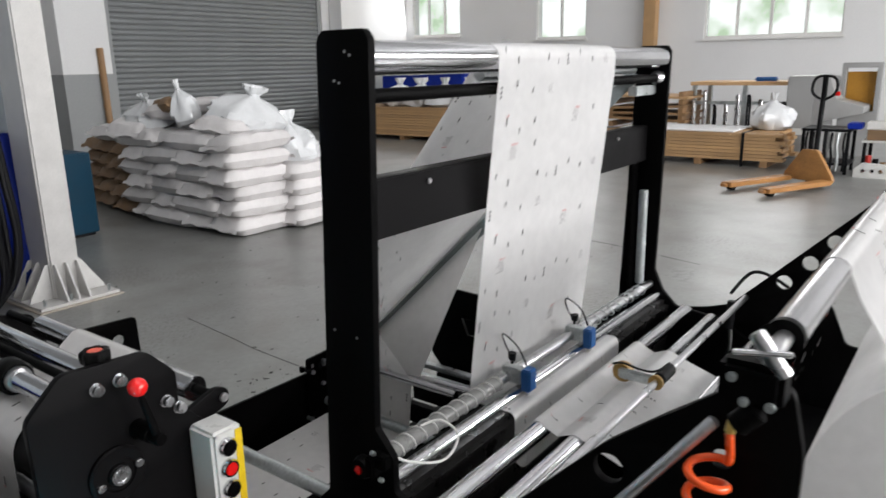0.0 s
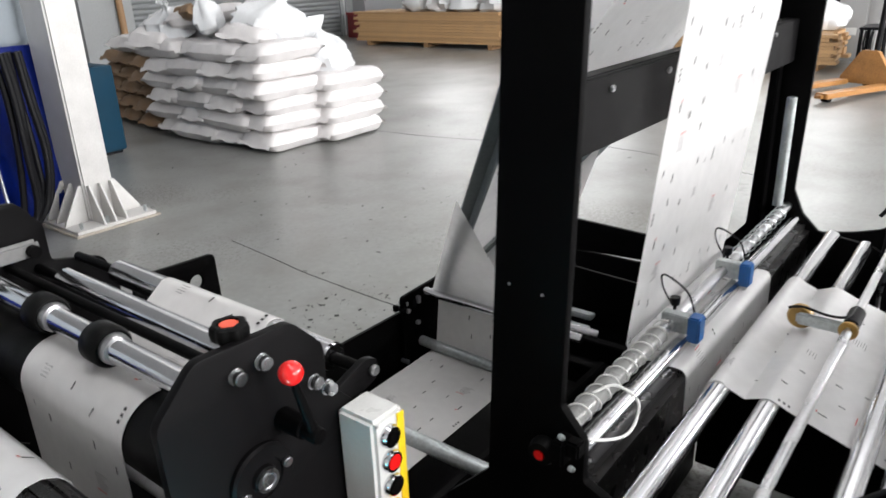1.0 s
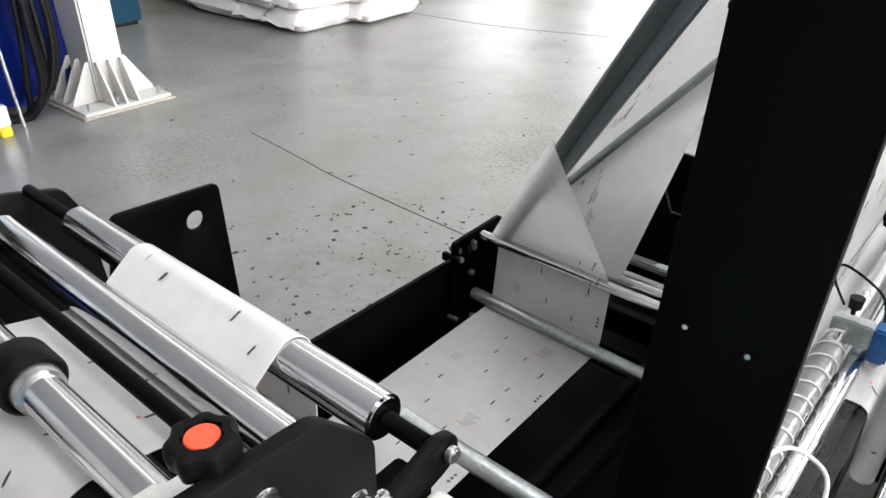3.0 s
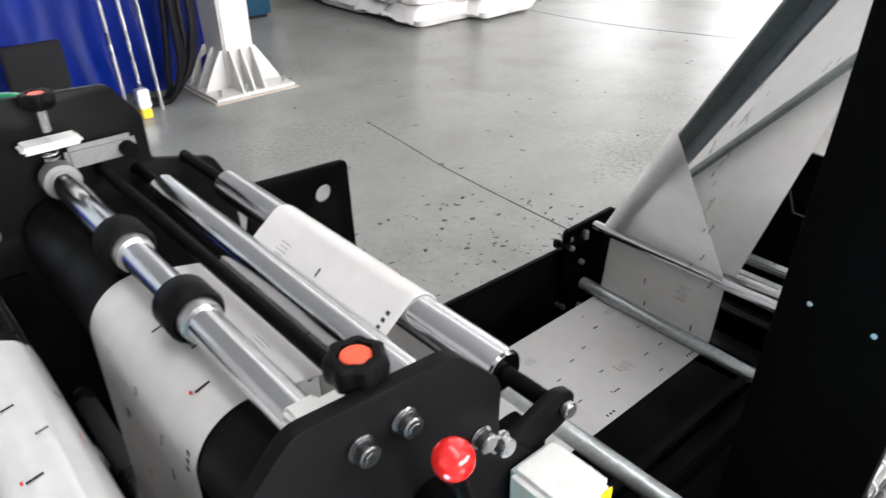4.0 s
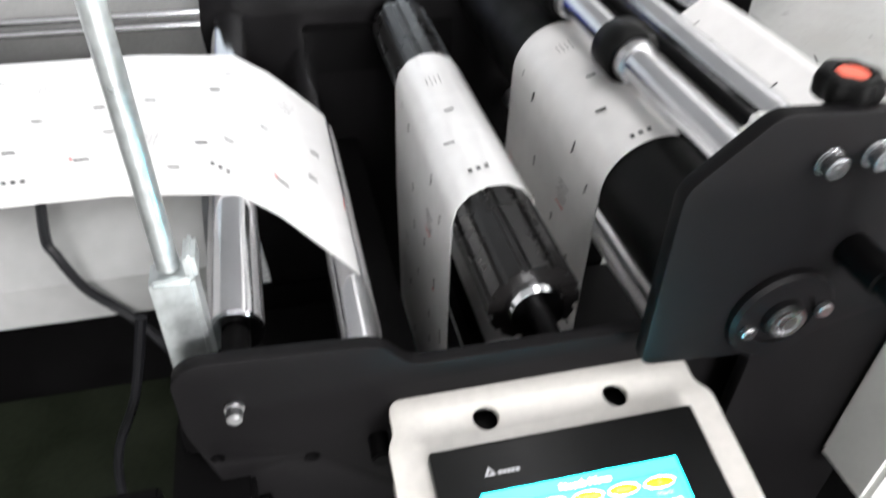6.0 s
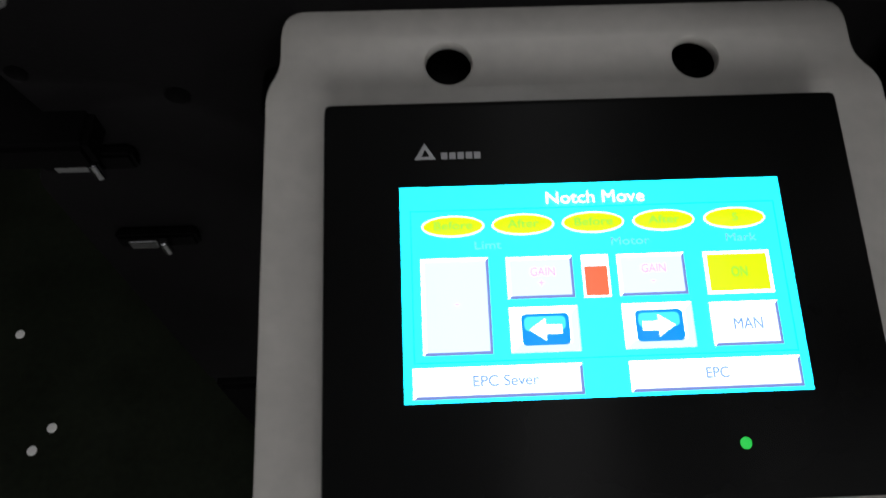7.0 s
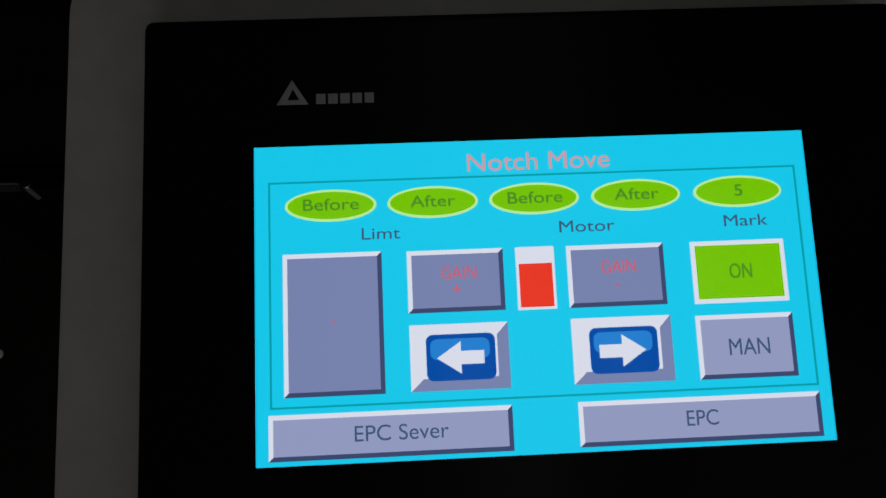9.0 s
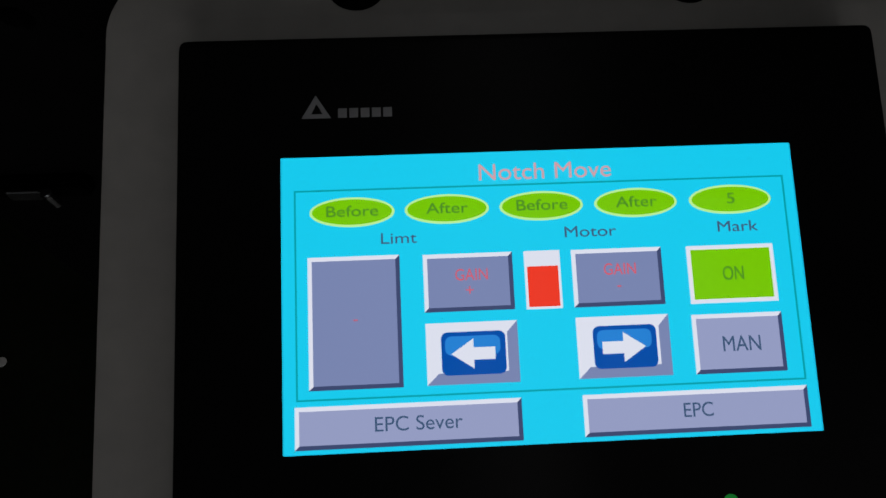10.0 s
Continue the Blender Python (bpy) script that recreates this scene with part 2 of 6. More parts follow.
def cyl(p, q, r, seg=24, bevel=0.0015, bm=None, r2=None):
    p, q = Vector(p), Vector(q)
    d = q - p
    b = bmesh.new()
    bmesh.ops.create_cone(b, cap_ends=True, segments=seg, radius1=r, radius2=r if r2 is None else r2, depth=d.length)
    if bevel:
        rim = [e for e in b.edges if abs(e.verts[0].co.z - e.verts[1].co.z) < 1e-6 and len(e.link_faces) == 2]
        bmesh.ops.bevel(b, geom=rim, offset=min(bevel, r * 0.4), segments=2, affect="EDGES", clamp_overlap=True)
    m = Matrix.Translation((p + q) / 2) @ d.to_track_quat("Z", "Y").to_matrix().to_4x4()
    bmesh.ops.transform(b, matrix=m, verts=b.verts)
    return merge(bm, b)


def lathe(p, q, profile, seg=32, bm=None):
    """profile: (along 0..1 of p to q, radius)."""
    p, q = Vector(p), Vector(q)
    d = q - p
    m = Matrix.Translation(p) @ d.to_track_quat("Z", "Y").to_matrix().to_4x4()
    b = bmesh.new()
    rings = []
    for s, r in profile:
        rings.append([b.verts.new(m @ Vector((r * math.cos(2 * math.pi * i / seg), r * math.sin(2 * math.pi * i / seg), s * d.length))) for i in range(seg)])
    for a, c in zip(rings, rings[1:]):
        for i in range(seg):
            j = (i + 1) % seg
            b.faces.new((a[i], a[j], c[j], c[i]))
    b.faces.new(rings[0][::-1])
    b.faces.new(rings[-1])
    return merge(bm, b)


def ball(c, r, sub=3, scale=(1, 1, 1), bm=None):
    b = bmesh.new()
    bmesh.ops.create_icosphere(b, subdivisions=sub, radius=r)
    for v in b.verts:
        v.co = Vector((v.co.x * scale[0] + c[0], v.co.y * scale[1] + c[1], v.co.z * scale[2] + c[2]))
    return merge(bm, b)


def tube(points, r, seg=8, bm=None, smooth=6):
    """A round tube along a smooth line through the points."""
    pts = [Vector(p) for p in points]
    line = []
    for i in range(len(pts) - 1):
        a, b0, c, d = pts[max(i - 1, 0)], pts[i], pts[i + 1], pts[min(i + 2, len(pts) - 1)]
        for s in range(smooth):
            t = s / smooth
            line.append(0.5 * (2 * b0 + (c - a) * t + (2 * a - 5 * b0 + 4 * c - d) * t * t + (3 * b0 - a - 3 * c + d) * t ** 3))
    line.append(pts[-1])
    b = bmesh.new()
    rings, up = [], Vector((0.13, 0.31, 0.94))
    for i, p in enumerate(line):
        d = (line[min(i + 1, len(line) - 1)] - line[max(i - 1, 0)]).normalized()
        u = d.cross(up)
        u = u.normalized() if u.length > 1e-4 else d.orthogonal().normalized()
        w = u.cross(d).normalized()
        up = w
        rings.append([b.verts.new(p + r * (u * math.cos(2 * math.pi * k / seg) + w * math.sin(2 * math.pi * k / seg))) for k in range(seg)])
    for a, c in zip(rings, rings[1:]):
        for k in range(seg):
            b.faces.new((a[k], a[(k + 1) % seg], c[(k + 1) % seg], c[k]))
    b.faces.new(rings[0][::-1])
    b.faces.new(rings[-1])
    bmesh.ops.recalc_face_normals(b, faces=b.faces[:])
    return merge(bm, b)


def fillet(points, r, steps=5):
    out, n = [], len(points)
    for i in range(n):
        p, a, c = Vector(points[i]), Vector(points[i - 1]), Vector(points[(i + 1) % n])
        u, w = (a - p), (c - p)
        k = min(r, u.length * 0.45, w.length * 0.45)
        s, e = p + u.normalized() * k, p + w.normalized() * k
        for j in range(steps + 1):
            t = j / steps
            out.append(s * (1 - t) ** 2 + p * 2 * t * (1 - t) + e * t * t)
    return out


def ring2d(x, y, r, seg=24):
    return [(x + r * math.cos(2 * math.pi * i / seg), y + r * math.sin(2 * math.pi * i / seg)) for i in range(seg)]


def plate(points, axis, at, thick, radius=0.01, holes=(), bevel=0.0012):
    """A flat plate: its outline in the plane across the axis ("x": y, z; "y": x, z; "z": x, y), from at to at + thick."""
    cu = bpy.data.curves.new("outline", "CURVE")
    cu.dimensions, cu.fill_mode = "2D", "BOTH"
    cu.extrude, cu.bevel_depth, cu.bevel_resolution = thick / 2 - bevel, bevel, 1
    cu.offset = -bevel
    for loop in [fillet(points, radius) if radius else points, *holes]:
        sp = cu.splines.new("POLY")
        sp.points.add(len(loop) - 1)
        for q, p in zip(sp.points, loop):
            q.co = (p[0], p[1], 0, 1)
        sp.use_cyclic_u = True
    ob = bpy.data.objects.new("outline", cu)
    scene.collection.objects.link(ob)
    dg = bpy.context.evaluated_depsgraph_get()
    me = bpy.data.meshes.new_from_object(ob.evaluated_get(dg), depsgraph=dg)
    bpy.data.objects.remove(ob)
    bpy.data.curves.remove(cu)
    mid = at + thick / 2
    frames = {"x": Matrix(((0, 0, 1, mid), (1, 0, 0, 0), (0, 1, 0, 0), (0, 0, 0, 1))),
              "y": Matrix(((1, 0, 0, 0), (0, 0, -1, mid), (0, 1, 0, 0), (0, 0, 0, 1))),
              "z": Matrix(((1, 0, 0, 0), (0, 1, 0, 0), (0, 0, 1, mid), (0, 0, 0, 1)))}
    me.transform(frames[axis])
    b = bmesh.new()
    b.from_mesh(me)
    bpy.data.meshes.remove(me)
    bmesh.ops.remove_doubles(b, verts=b.verts[:], dist=1e-6)
    return b


def ribbon(rows, thick=0.0012, bm=None):
    """A sheet through rows of (left edge, right edge), with thickness."""
    b = bmesh.new()
    across = 4
    grid = [[b.verts.new(Vector(l).lerp(Vector(r), i / across)) for i in range(across + 1)] for l, r in rows]
    for a, c in zip(grid, grid[1:]):
        for i in range(across):
            b.faces.new((a[i], a[i + 1], c[i + 1], c[i]))
    bmesh.ops.recalc_face_normals(b, faces=b.faces[:])
    bmesh.ops.solidify(b, geom=b.faces[:], thickness=thick)
    return merge(bm, b)


def arc(cx, cz, r, a0, a1, n=10):
    """Points round a roller's axis, from angle a0 to a1 in degrees (0: +x or +y, 90: up)."""
    return [(cx + r * math.cos(radians(a0 + (a1 - a0) * i / n)), cz + r * math.sin(radians(a0 + (a1 - a0) * i / n))) for i in range(n + 1)]


def bolt(p, axis, r=0.008, parent=None):
    d = Vector(axis)
    p = Vector(p)
    b = cyl(p, p + d * 0.003, r * 1.25, 20, 0.0006)
    cyl(p + d * 0.003, p + d * 0.012, r, 20, 0.0012, b)
    cyl(p + d * 0.0121, p + d * 0.0126, r * 0.5, 6, 0, b)
    return part("bolt", b, STEEL, parent, "bright socket-head bolt")

# ---- the hall ----
def structure(name, bm, mat, label):
    return lone(name, bm, mat, label, name.split("_")[0], kind="structure")


structure("floor", box(-8, 17.4, -7, 14.6, -0.2, 0, 0), FLOOR, "worn grey-green painted concrete floor with scuffs")
_b = bmesh.new()
tube([(2.635, 4.25, 0.0), (2.575, 3.75, 0.0), (2.54, 3.5, 0.0), (2.51, 3.05, 0.0), (2.492, 2.6, 0.0), (2.48, 2.2, 0.0)], 0.0024, 4, _b)
tube([(5.4, 6.9, 0.0), (5.5, 4.9, 0.0), (5.9, 3.4, 0.0), (5.6, 2.0, 0.0)], 0.002, 4, _b)
structure("floor_crack", _b, CABLE, "dark cracks running across the concrete floor")
_b = bmesh.new()
_r = random.Random(4)
for _i in range(1500):
    _x, _y = (_r.uniform(0.9, 6.0), _r.uniform(2.05, 6.5)) if _i % 4 == 1 else (_r.uniform(0.95, 2.7), 2.03 + 1.2 * _r.random() ** 1.5)
    _l, _a = 0.0012 + 0.011 * _r.random() ** 4, _r.uniform(0, 3.1)
    _h = _l * _r.uniform(0.2, 0.8)
    box(-_l, _l, -_h, _h, 0, 0.0012, 0, _b, pose(_x, _y, 0, 0, 0, math.degrees(_a)))
tagged(structure("floor_debris", _b, DUST, "small dark scuffs and scraps on the concrete"), kind="stuff")


def wall_y(name, y0, y1, x0, x1, gaps, z1=7.0):
    """A wall along x with openings (x from, to, sill, head)."""
    b, at = bmesh.new(), x0
    for a, c, sill, head in sorted(gaps):
        box(at, a, y0, y1, 0, z1, 0, b)
        if sill > 0:
            box(a, c, y0, y1, 0, sill, 0, b)
        box(a, c, y0, y1, head, z1, 0, b)
        at = c
    box(at, x1, y0, y1, 0, z1, 0, b)
    return structure(name, b, WALL, "white plastered factory wall")


def wall_x(name, x0, x1, y0, y1, gaps, z1=7.0):
    b, at = bmesh.new(), y0
    for a, c, sill, head in sorted(gaps):
        box(x0, x1, at, a, 0, z1, 0, b)
        if sill > 0:
            box(x0, x1, a, c, 0, sill, 0, b)
        box(x0, x1, a, c, head, z1, 0, b)
        at = c
    box(x0, x1, at, y1, 0, z1, 0, b)
    return structure(name, b, WALL, "white plastered factory wall with windows")


WINDOWS = [(2.96, 5.70, 1.97, 3.7, 4), (8.55, 9.92, 2.1, 3.7, 2), (12.3, 13.95, 2.3, 3.9, 3)]
wall_y("wall_north", 14.2, 14.5, -8, 17.3, [(7.95, 13.65, 0, 4.4)])
wall_x("wall_east", 17.0, 17.3, -7, 14.2, [w[:4] for w in WINDOWS])
wall_x("wall_west", -8.3, -8, -7, 14.5, [])
wall_y("wall_south", -7.3, -7, -8.3, 17.3, [(x - 1.7, x + 1.7, 2.3, 4.5) for x in (1.0, 6.0, 11.0)])
structure("ceiling", box(-8.3, 17.3, -7.3, 14.5, 7.0, 7.2, 0), CEIL, "light grey metal roof lining")
_b = box(13.66, 17.0, 14.17, 14.2, 0.0, 1.3, 0.003)
box(-8, 7.94, 14.17, 14.2, 0, 1.3, 0.003, _b)
structure("wainscot", _b, WAINSCOT, "grey painted lower band of the wall")

for _i, (_a, _c, _s, _h, _panes) in enumerate(WINDOWS):
    w = thing(f"window_{_i + 1}", (17.05, (_a + _c) / 2, _s), "white-framed factory window with bright trees outside", "window", kind="structure")
    _f = bmesh.new()
    box(17.02, 17.1, _a, _c, _s, _s + 0.06, 0.004, _f)
    box(17.02, 17.1, _a, _c, _h - 0.06, _h, 0.004, _f)
    for _k in range(_panes + 1):
        _y = _a + (_c - _a) * _k / _panes
        box(17.023, 17.097, _y - 0.03, _y + 0.03, _s, _h, 0.004, _f)
    part("window_frame", _f, WHITEPAINT, w, "white aluminium frame")
    part("window_sill", box(16.93, 17.02, _a - 0.05, _c + 0.05, _s - 0.05, _s - 0.003, 0.006), WHITEPAINT, w)
    for _k in range(_panes):
        _y0, _y1 = _a + (_c - _a) * _k / _panes + 0.031, _a + (_c - _a) * (_k + 1) / _panes - 0.031
        g = part("pane", box(17.055, 17.061, _y0, _y1, _s + 0.061, _h - 0.061, 0), GLASS, w)
        g.visible_shadow = False
structure("backdrop", box(22, 22.1, -6, 22, -2, 9, 0), OUTDOORS, "bright hazy trees and sky outdoors")

# roller shutter, slat by slat
shutter = thing("roller_shutter", (10.8, 14.3, 0), "closed grey steel roller shutter door with horizontal slats", "shutter", kind="structure")


def slat_mesh(x0, x1, y, h):
    b = bmesh.new()
    prof = [(0.0, 0.0), (0.012, 0.008), (0.028, h * 0.35), (0.028, h * 0.6), (0.010, h * 0.92), (0.0, h)]
    rows = [[b.verts.new((x, y - d, z)) for d, z in prof] for x in (x0, x1)]
    for i in range(len(prof) - 1):
        b.faces.new((rows[0][i], rows[1][i], rows[1][i + 1], rows[0][i + 1]))
    back = [[b.verts.new((x, y + 0.004, z)) for z in (0, h)] for x in (x0, x1)]
    b.faces.new((back[0][0], back[0][1], back[1][1], back[1][0]))
    bmesh.ops.recalc_face_normals(b, faces=b.faces[:])
    return b


_s0 = part("slat", slat_mesh(7.97, 13.63, 14.30, 0.105), SHUTTER, shutter)
for _k in range(1, 42):
    _o = _s0.copy()
    scene.collection.objects.link(_o)
    _o.location.z += 0.105 * _k
part("guide_rail", box(7.95, 8.05, 14.24, 14.36, 0, 4.4, 0.004), WAINSCOT, shutter)
part("guide_rail", box(13.55, 13.65, 14.24, 14.36, 0, 4.4, 0.004), WAINSCOT, shutter)
part("lock_box", box(13.68, 13.86, 14.12, 14.168, 1.0, 1.55, 0.01), CABLE, shutter)


def wall_pillar(x0, x1, y0, y1, z):
    p = thing("wall_pillar", ((x0 + x1) / 2, (y0 + y1) / 2, 0), "square white wall pillar with a grey lower half", "pillar", kind="structure")
    part("lower_band", box(x0 - 0.003, x1 + 0.003, y0 - 0.003, y1, 0, z, 0.004), WAINSCOT, p)
    part("upper_shaft", box(x0, x1, y0, y1, z, 7.0, 0.004), WALL, p)


wall_pillar(13.9, 14.8, 13.75, 14.17, 1.31)
wall_pillar(6.15, 7.0, 12.5, 14.17, 1.48)
lone("wooden_pole", cyl((6.78, 12.4, 0), (6.80, 12.47, 1.9), 0.055, 14), DARKWOOD, "brown round pole leaning on the wall pillar", "pole")
lone("timber_beam", box(16.72, 16.95, 6.72, 7.0, 0, 4.6, 0.01), WOOD, "tall tan timber standing against the wall", "timber")

# ---- steel column ----
col = thing("steel_column", (2.42, 5.42, 0), "white painted steel column with gusseted base plate bolted to the floor", "column", kind="structure")
part("shaft", box(2.30, 2.50, 5.27, 5.57, 0.032, 7.0, 0.012), CREAM, col)
part("base_plate", box(2.14, 2.68, 5.12, 5.68, 0.012, 0.032, 0.003), CREAM, col)
part("grout_pad", box(2.12, 2.70, 5.10, 5.70, 0, 0.012, 0.003), material("rough_grout", (0.38, 0.34, 0.29), 0.9, 0, 0.3, 20, 90, 0.5), col)
for _x in (2.325, 2.40, 2.475):
    part("gusset", plate([(5.12, 0.033), (5.27, 0.033), (5.27, 0.27), (5.24, 0.27), (5.13, 0.06)], "x", _x - 0.006, 0.012, 0), CREAM, col)
for _y in (5.30, 5.42, 5.54):
    part("gusset", plate([(2.50, 0.033), (2.67, 0.033), (2.66, 0.06), (2.52, 0.27), (2.50, 0.27)], "y", _y - 0.006, 0.012, 0), CREAM, col)
    part("gusset", plate([(2.15, 0.033), (2.30, 0.033), (2.30, 0.27), (2.28, 0.27), (2.16, 0.06)], "y", _y - 0.006, 0.012, 0), CREAM, col)
for _x, _y in ((2.19, 5.17), (2.63, 5.17), (2.19, 5.63), (2.63, 5.63), (2.36, 5.16), (2.48, 5.16), (2.63, 5.36), (2.63, 5.48)):
    part("anchor_bolt", cyl((_x, _y, 0.032), (_x, _y, 0.075), 0.012, 6, 0.002), ZINC, col)


# ---- sacks ----
def sack_mesh(seed, l, w, h):
    r = random.Random(seed)
    b = bmesh.new()
    nu, nv = 16, 12
    off = Vector((r.uniform(0, 50), r.uniform(0, 50), r.uniform(0, 50)))
    top, bot = {}, {}
    for i in range(nu + 1):
        for j in range(nv + 1):
            u, v = 2 * i / nu - 1, 2 * j / nv - 1
            fat = max((1 - abs(u) ** 6) * (1 - abs(v) ** 4), 0) ** 0.42
            pin = 1 - 0.07 * abs(u) ** 2 * abs(v) ** 2
            x, y = u * l / 2 * (1 - 0.05 * abs(v) ** 3 + 0.018 * noise.noise(Vector((v * 3, u, 7)) + off)), v * w / 2 * (1 + 0.025 * noise.noise(Vector((u * 3, v, 2)) + off)) * pin * (1 - 0.06 * (1 - abs(u)) ** 2)
            n = noise.noise(Vector((x * 9, y * 9, 0)) + off)
            wr = noise.noise(Vector((x * 26, y * 12, 3)) + off)
            top[i, j] = b.verts.new((x, y, h * 0.5 + fat * h * (0.52 + 0.14 * n) + 0.007 * wr))
            edge = i in (0, nu) or j in (0, nv)
            bot[i, j] = top[i, j] if edge else b.verts.new((x, y, h * 0.5 - fat * h * (0.48 + 0.05 * n)))
    for i in range(nu):
        for j in range(nv):
            b.faces.new((top[i, j], top[i + 1, j], top[i + 1, j + 1], top[i, j + 1]))
            b.faces.new((bot[i, j], bot[i, j + 1], bot[i + 1, j + 1], bot[i + 1, j]))
    # sewn seams at both ends
    for s in (-1, 1):
        c = [b.verts.new((s * l / 2 + s * k * 0.022, (2 * j / 6 - 1) * w * 0.44, h * 0.5 + 0.012 * math.sin(j * 1.7 + seed) * k - 0.03 * k)) for k in (0, 1) for j in range(7)]
        for j in range(6):
            b.faces.new((c[j], c[j + 1], c[8 + j], c[7 + j]))
    return b


SACKS = []
for _k in range(6):
    _o = part("sack_shape", sack_mesh(_k, 0.77, 0.485, 0.182), SACK)
    SACKS.append(_o.data)
    bpy.data.objects.remove(_o)


def sack(m, k, mat=SACK, label="full white woven sack lying in a stack", group="stacked sacks"):
    ob = new("sack", SACKS[k % 6])
    if mat is not SACK:
        me = SACKS[k % 6].copy()
        me.materials.clear()
        me.materials.append(mat)
        ob.data = me
    ob.matrix_world = m
    return tagged(ob, label, "sack", group)


_r = random.Random(11)
_n = 0
for _lay in range(6):
    for _k in range(4):
        _z = _lay * 0.152
        if (_lay + _k) % 2 or _k == 0:
            sack(pose(4.58 + _r.uniform(-0.045, 0.045), 5.97 + _k * 0.45 + _r.uniform(-0.02, 0.02), _z, _r.uniform(-4, 4), _r.uniform(-2, 2), _r.uniform(-7, 7)), _n)
        else:
            sack(pose(4.44 + _r.uniform(-0.05, 0.05), 5.97 + _k * 0.45 + _r.uniform(-0.02, 0.02), _z, 0, _r.uniform(-2, 2), 90 + _r.uniform(-6, 6)), _n)
        _n += 1
for _lay in range(4):
    for _k in range(3):
        sack(pose(5.15 + _r.uniform(-0.03, 0.03), 5.80 + _k * 0.5, _lay * 0.15, 0, 0, 90 + _r.uniform(-5, 5) if _k else _r.uniform(-5, 5)), _n)
        _n += 1
for _lay in range(5):
    for _k in range(3):
        sack(pose(4.70 + 0.09 * _k + _r.uniform(-0.04, 0.04), 7.83 + _k * 0.49, _lay * 0.15, 0, 0, _r.uniform(-5, 5)), _n, KRAFT, "full brown paper sack lying in a stack", "brown sacks")
        _n += 1
# loose sacks on top
for _x, _y, _rx, _ry, _rz, _mt in ((4.62, 6.25, 8, 4, 20, SACK), (4.75, 6.9, -6, 3, 80, SACK), (4.5, 7.5, 4, -8, 15, SACK), (4.66, 7.0, 10, 6, 130, SACK)):
    sack(pose(_x, _y, 0.885 if _rz != 130 else 1.03, _rx, _ry, _rz), _n, _mt)
    _n += 1
sack(pose(4.62, 7.85, 0.735, -5, 4, 75), 2)
sack(pose(4.72, 8.35, 0.735, 4, 5, 20), 4)
sack(pose(4.50, 7.02, 1.09, 5, 6, 75) @ Matrix.Diagonal((0.62, 0.7, 0.85, 1)), 3, KRAFT, "half-empty brown paper sack lying on white sacks", "brown sacks")


def bag_mesh(seed, r, h):
    """An upright, tied plastic bag."""
    rr = random.Random(seed)
    b = bmesh.new()
    off = Vector((rr.uniform(0, 9), rr.uniform(0, 9), 0))
    seg, rings = 28, []
    prof = [(0.0, 0.3), (0.02, 0.85), (0.12, 1.08), (0.28, 1.14), (0.44, 1.05), (0.58, 0.82), (0.68, 0.48), (0.74, 0.24), (0.78, 0.17), (0.83, 0.24), (0.91, 0.36), (1.0, 0.42)]
    for t, q in prof:
        ring = []
        for i in range(seg):
            a = 2 * math.pi * i / seg
            k = 1 + 0.42 * noise.noise(Vector((math.cos(a) * 1.7, math.sin(a) * 1.7, t * 4)) + off) + 0.10 * math.sin(a * 7 + seed + t * 4) * (0.3 + t)
            flat = 0.45 if t > 0.8 else 1
            ring.append(b.verts.new((q * r * k * math.cos(a) + 0.1 * r * t, q * r * k * math.sin(a) * flat, h * t)))
        rings.append(ring)
    for a, c in zip(rings, rings[1:]):
        for i in range(seg):
            b.faces.new((a[i], a[(i + 1) % seg], c[(i + 1) % seg], c[i]))
    b.faces.new(rings[0][::-1])
    return b


for _k, (_x, _y, _z, _rad, _h, _t) in enumerate(((4.8, 6.32, 0.98, 0.33, 0.42, 18), (4.5, 6.78, 1.02, 0.13, 0.44, -12), (4.5, 7.38, 1.0, 0.24, 0.32, -20), (4.62, 7.75, 0.92, 0.25, 0.26, -25), (5.16, 5.95, 0.58, 0.22, 0.56, 10), (5.22, 6.5, 0.60, 0.24, 0.45, -14))):
    _o = lone("plastic_bag", bag_mesh(_k, _rad, _h), CLEARPLASTIC, "tied milky plastic bag standing on stacked sacks", "plastic bag", "tied bags")
    _o.matrix_world = pose(_x, _y, _z - 0.02, _t, _t / 2, 40 * _k)


# ---- timber, pallet jack and far furniture ----
def board_stack(x0, x1, y0, y1, rows, across, thick, label, r, along="y"):
    t = thing("timber_stack", ((x0 + x1) / 2, (y0 + y1) / 2, 0), label, "timber stack", "timber stacks")
    for k in (0.08, 0.5, 0.92):
        y = y0 + (y1 - y0) * k
        part("bearer", box(x0, x1, y - 0.05, y + 0.05, 0, 0.09, 0.004), DARKWOOD, t)
    for i in range(rows):
        z = 0.09 + i * (thick + 0.004)
        for j in range(across):
            a = x0 + (x1 - x0) * j / across + 0.004
            c = x0 + (x1 - x0) * (j + 1) / across - 0.004
            sh = r.uniform(-0.09, 0.09)
            part("board", box(a, c, y0 + sh, y1 + sh + r.uniform(-0.08, 0.08), z, z + thick, 0.004), WOOD, t)
    return t


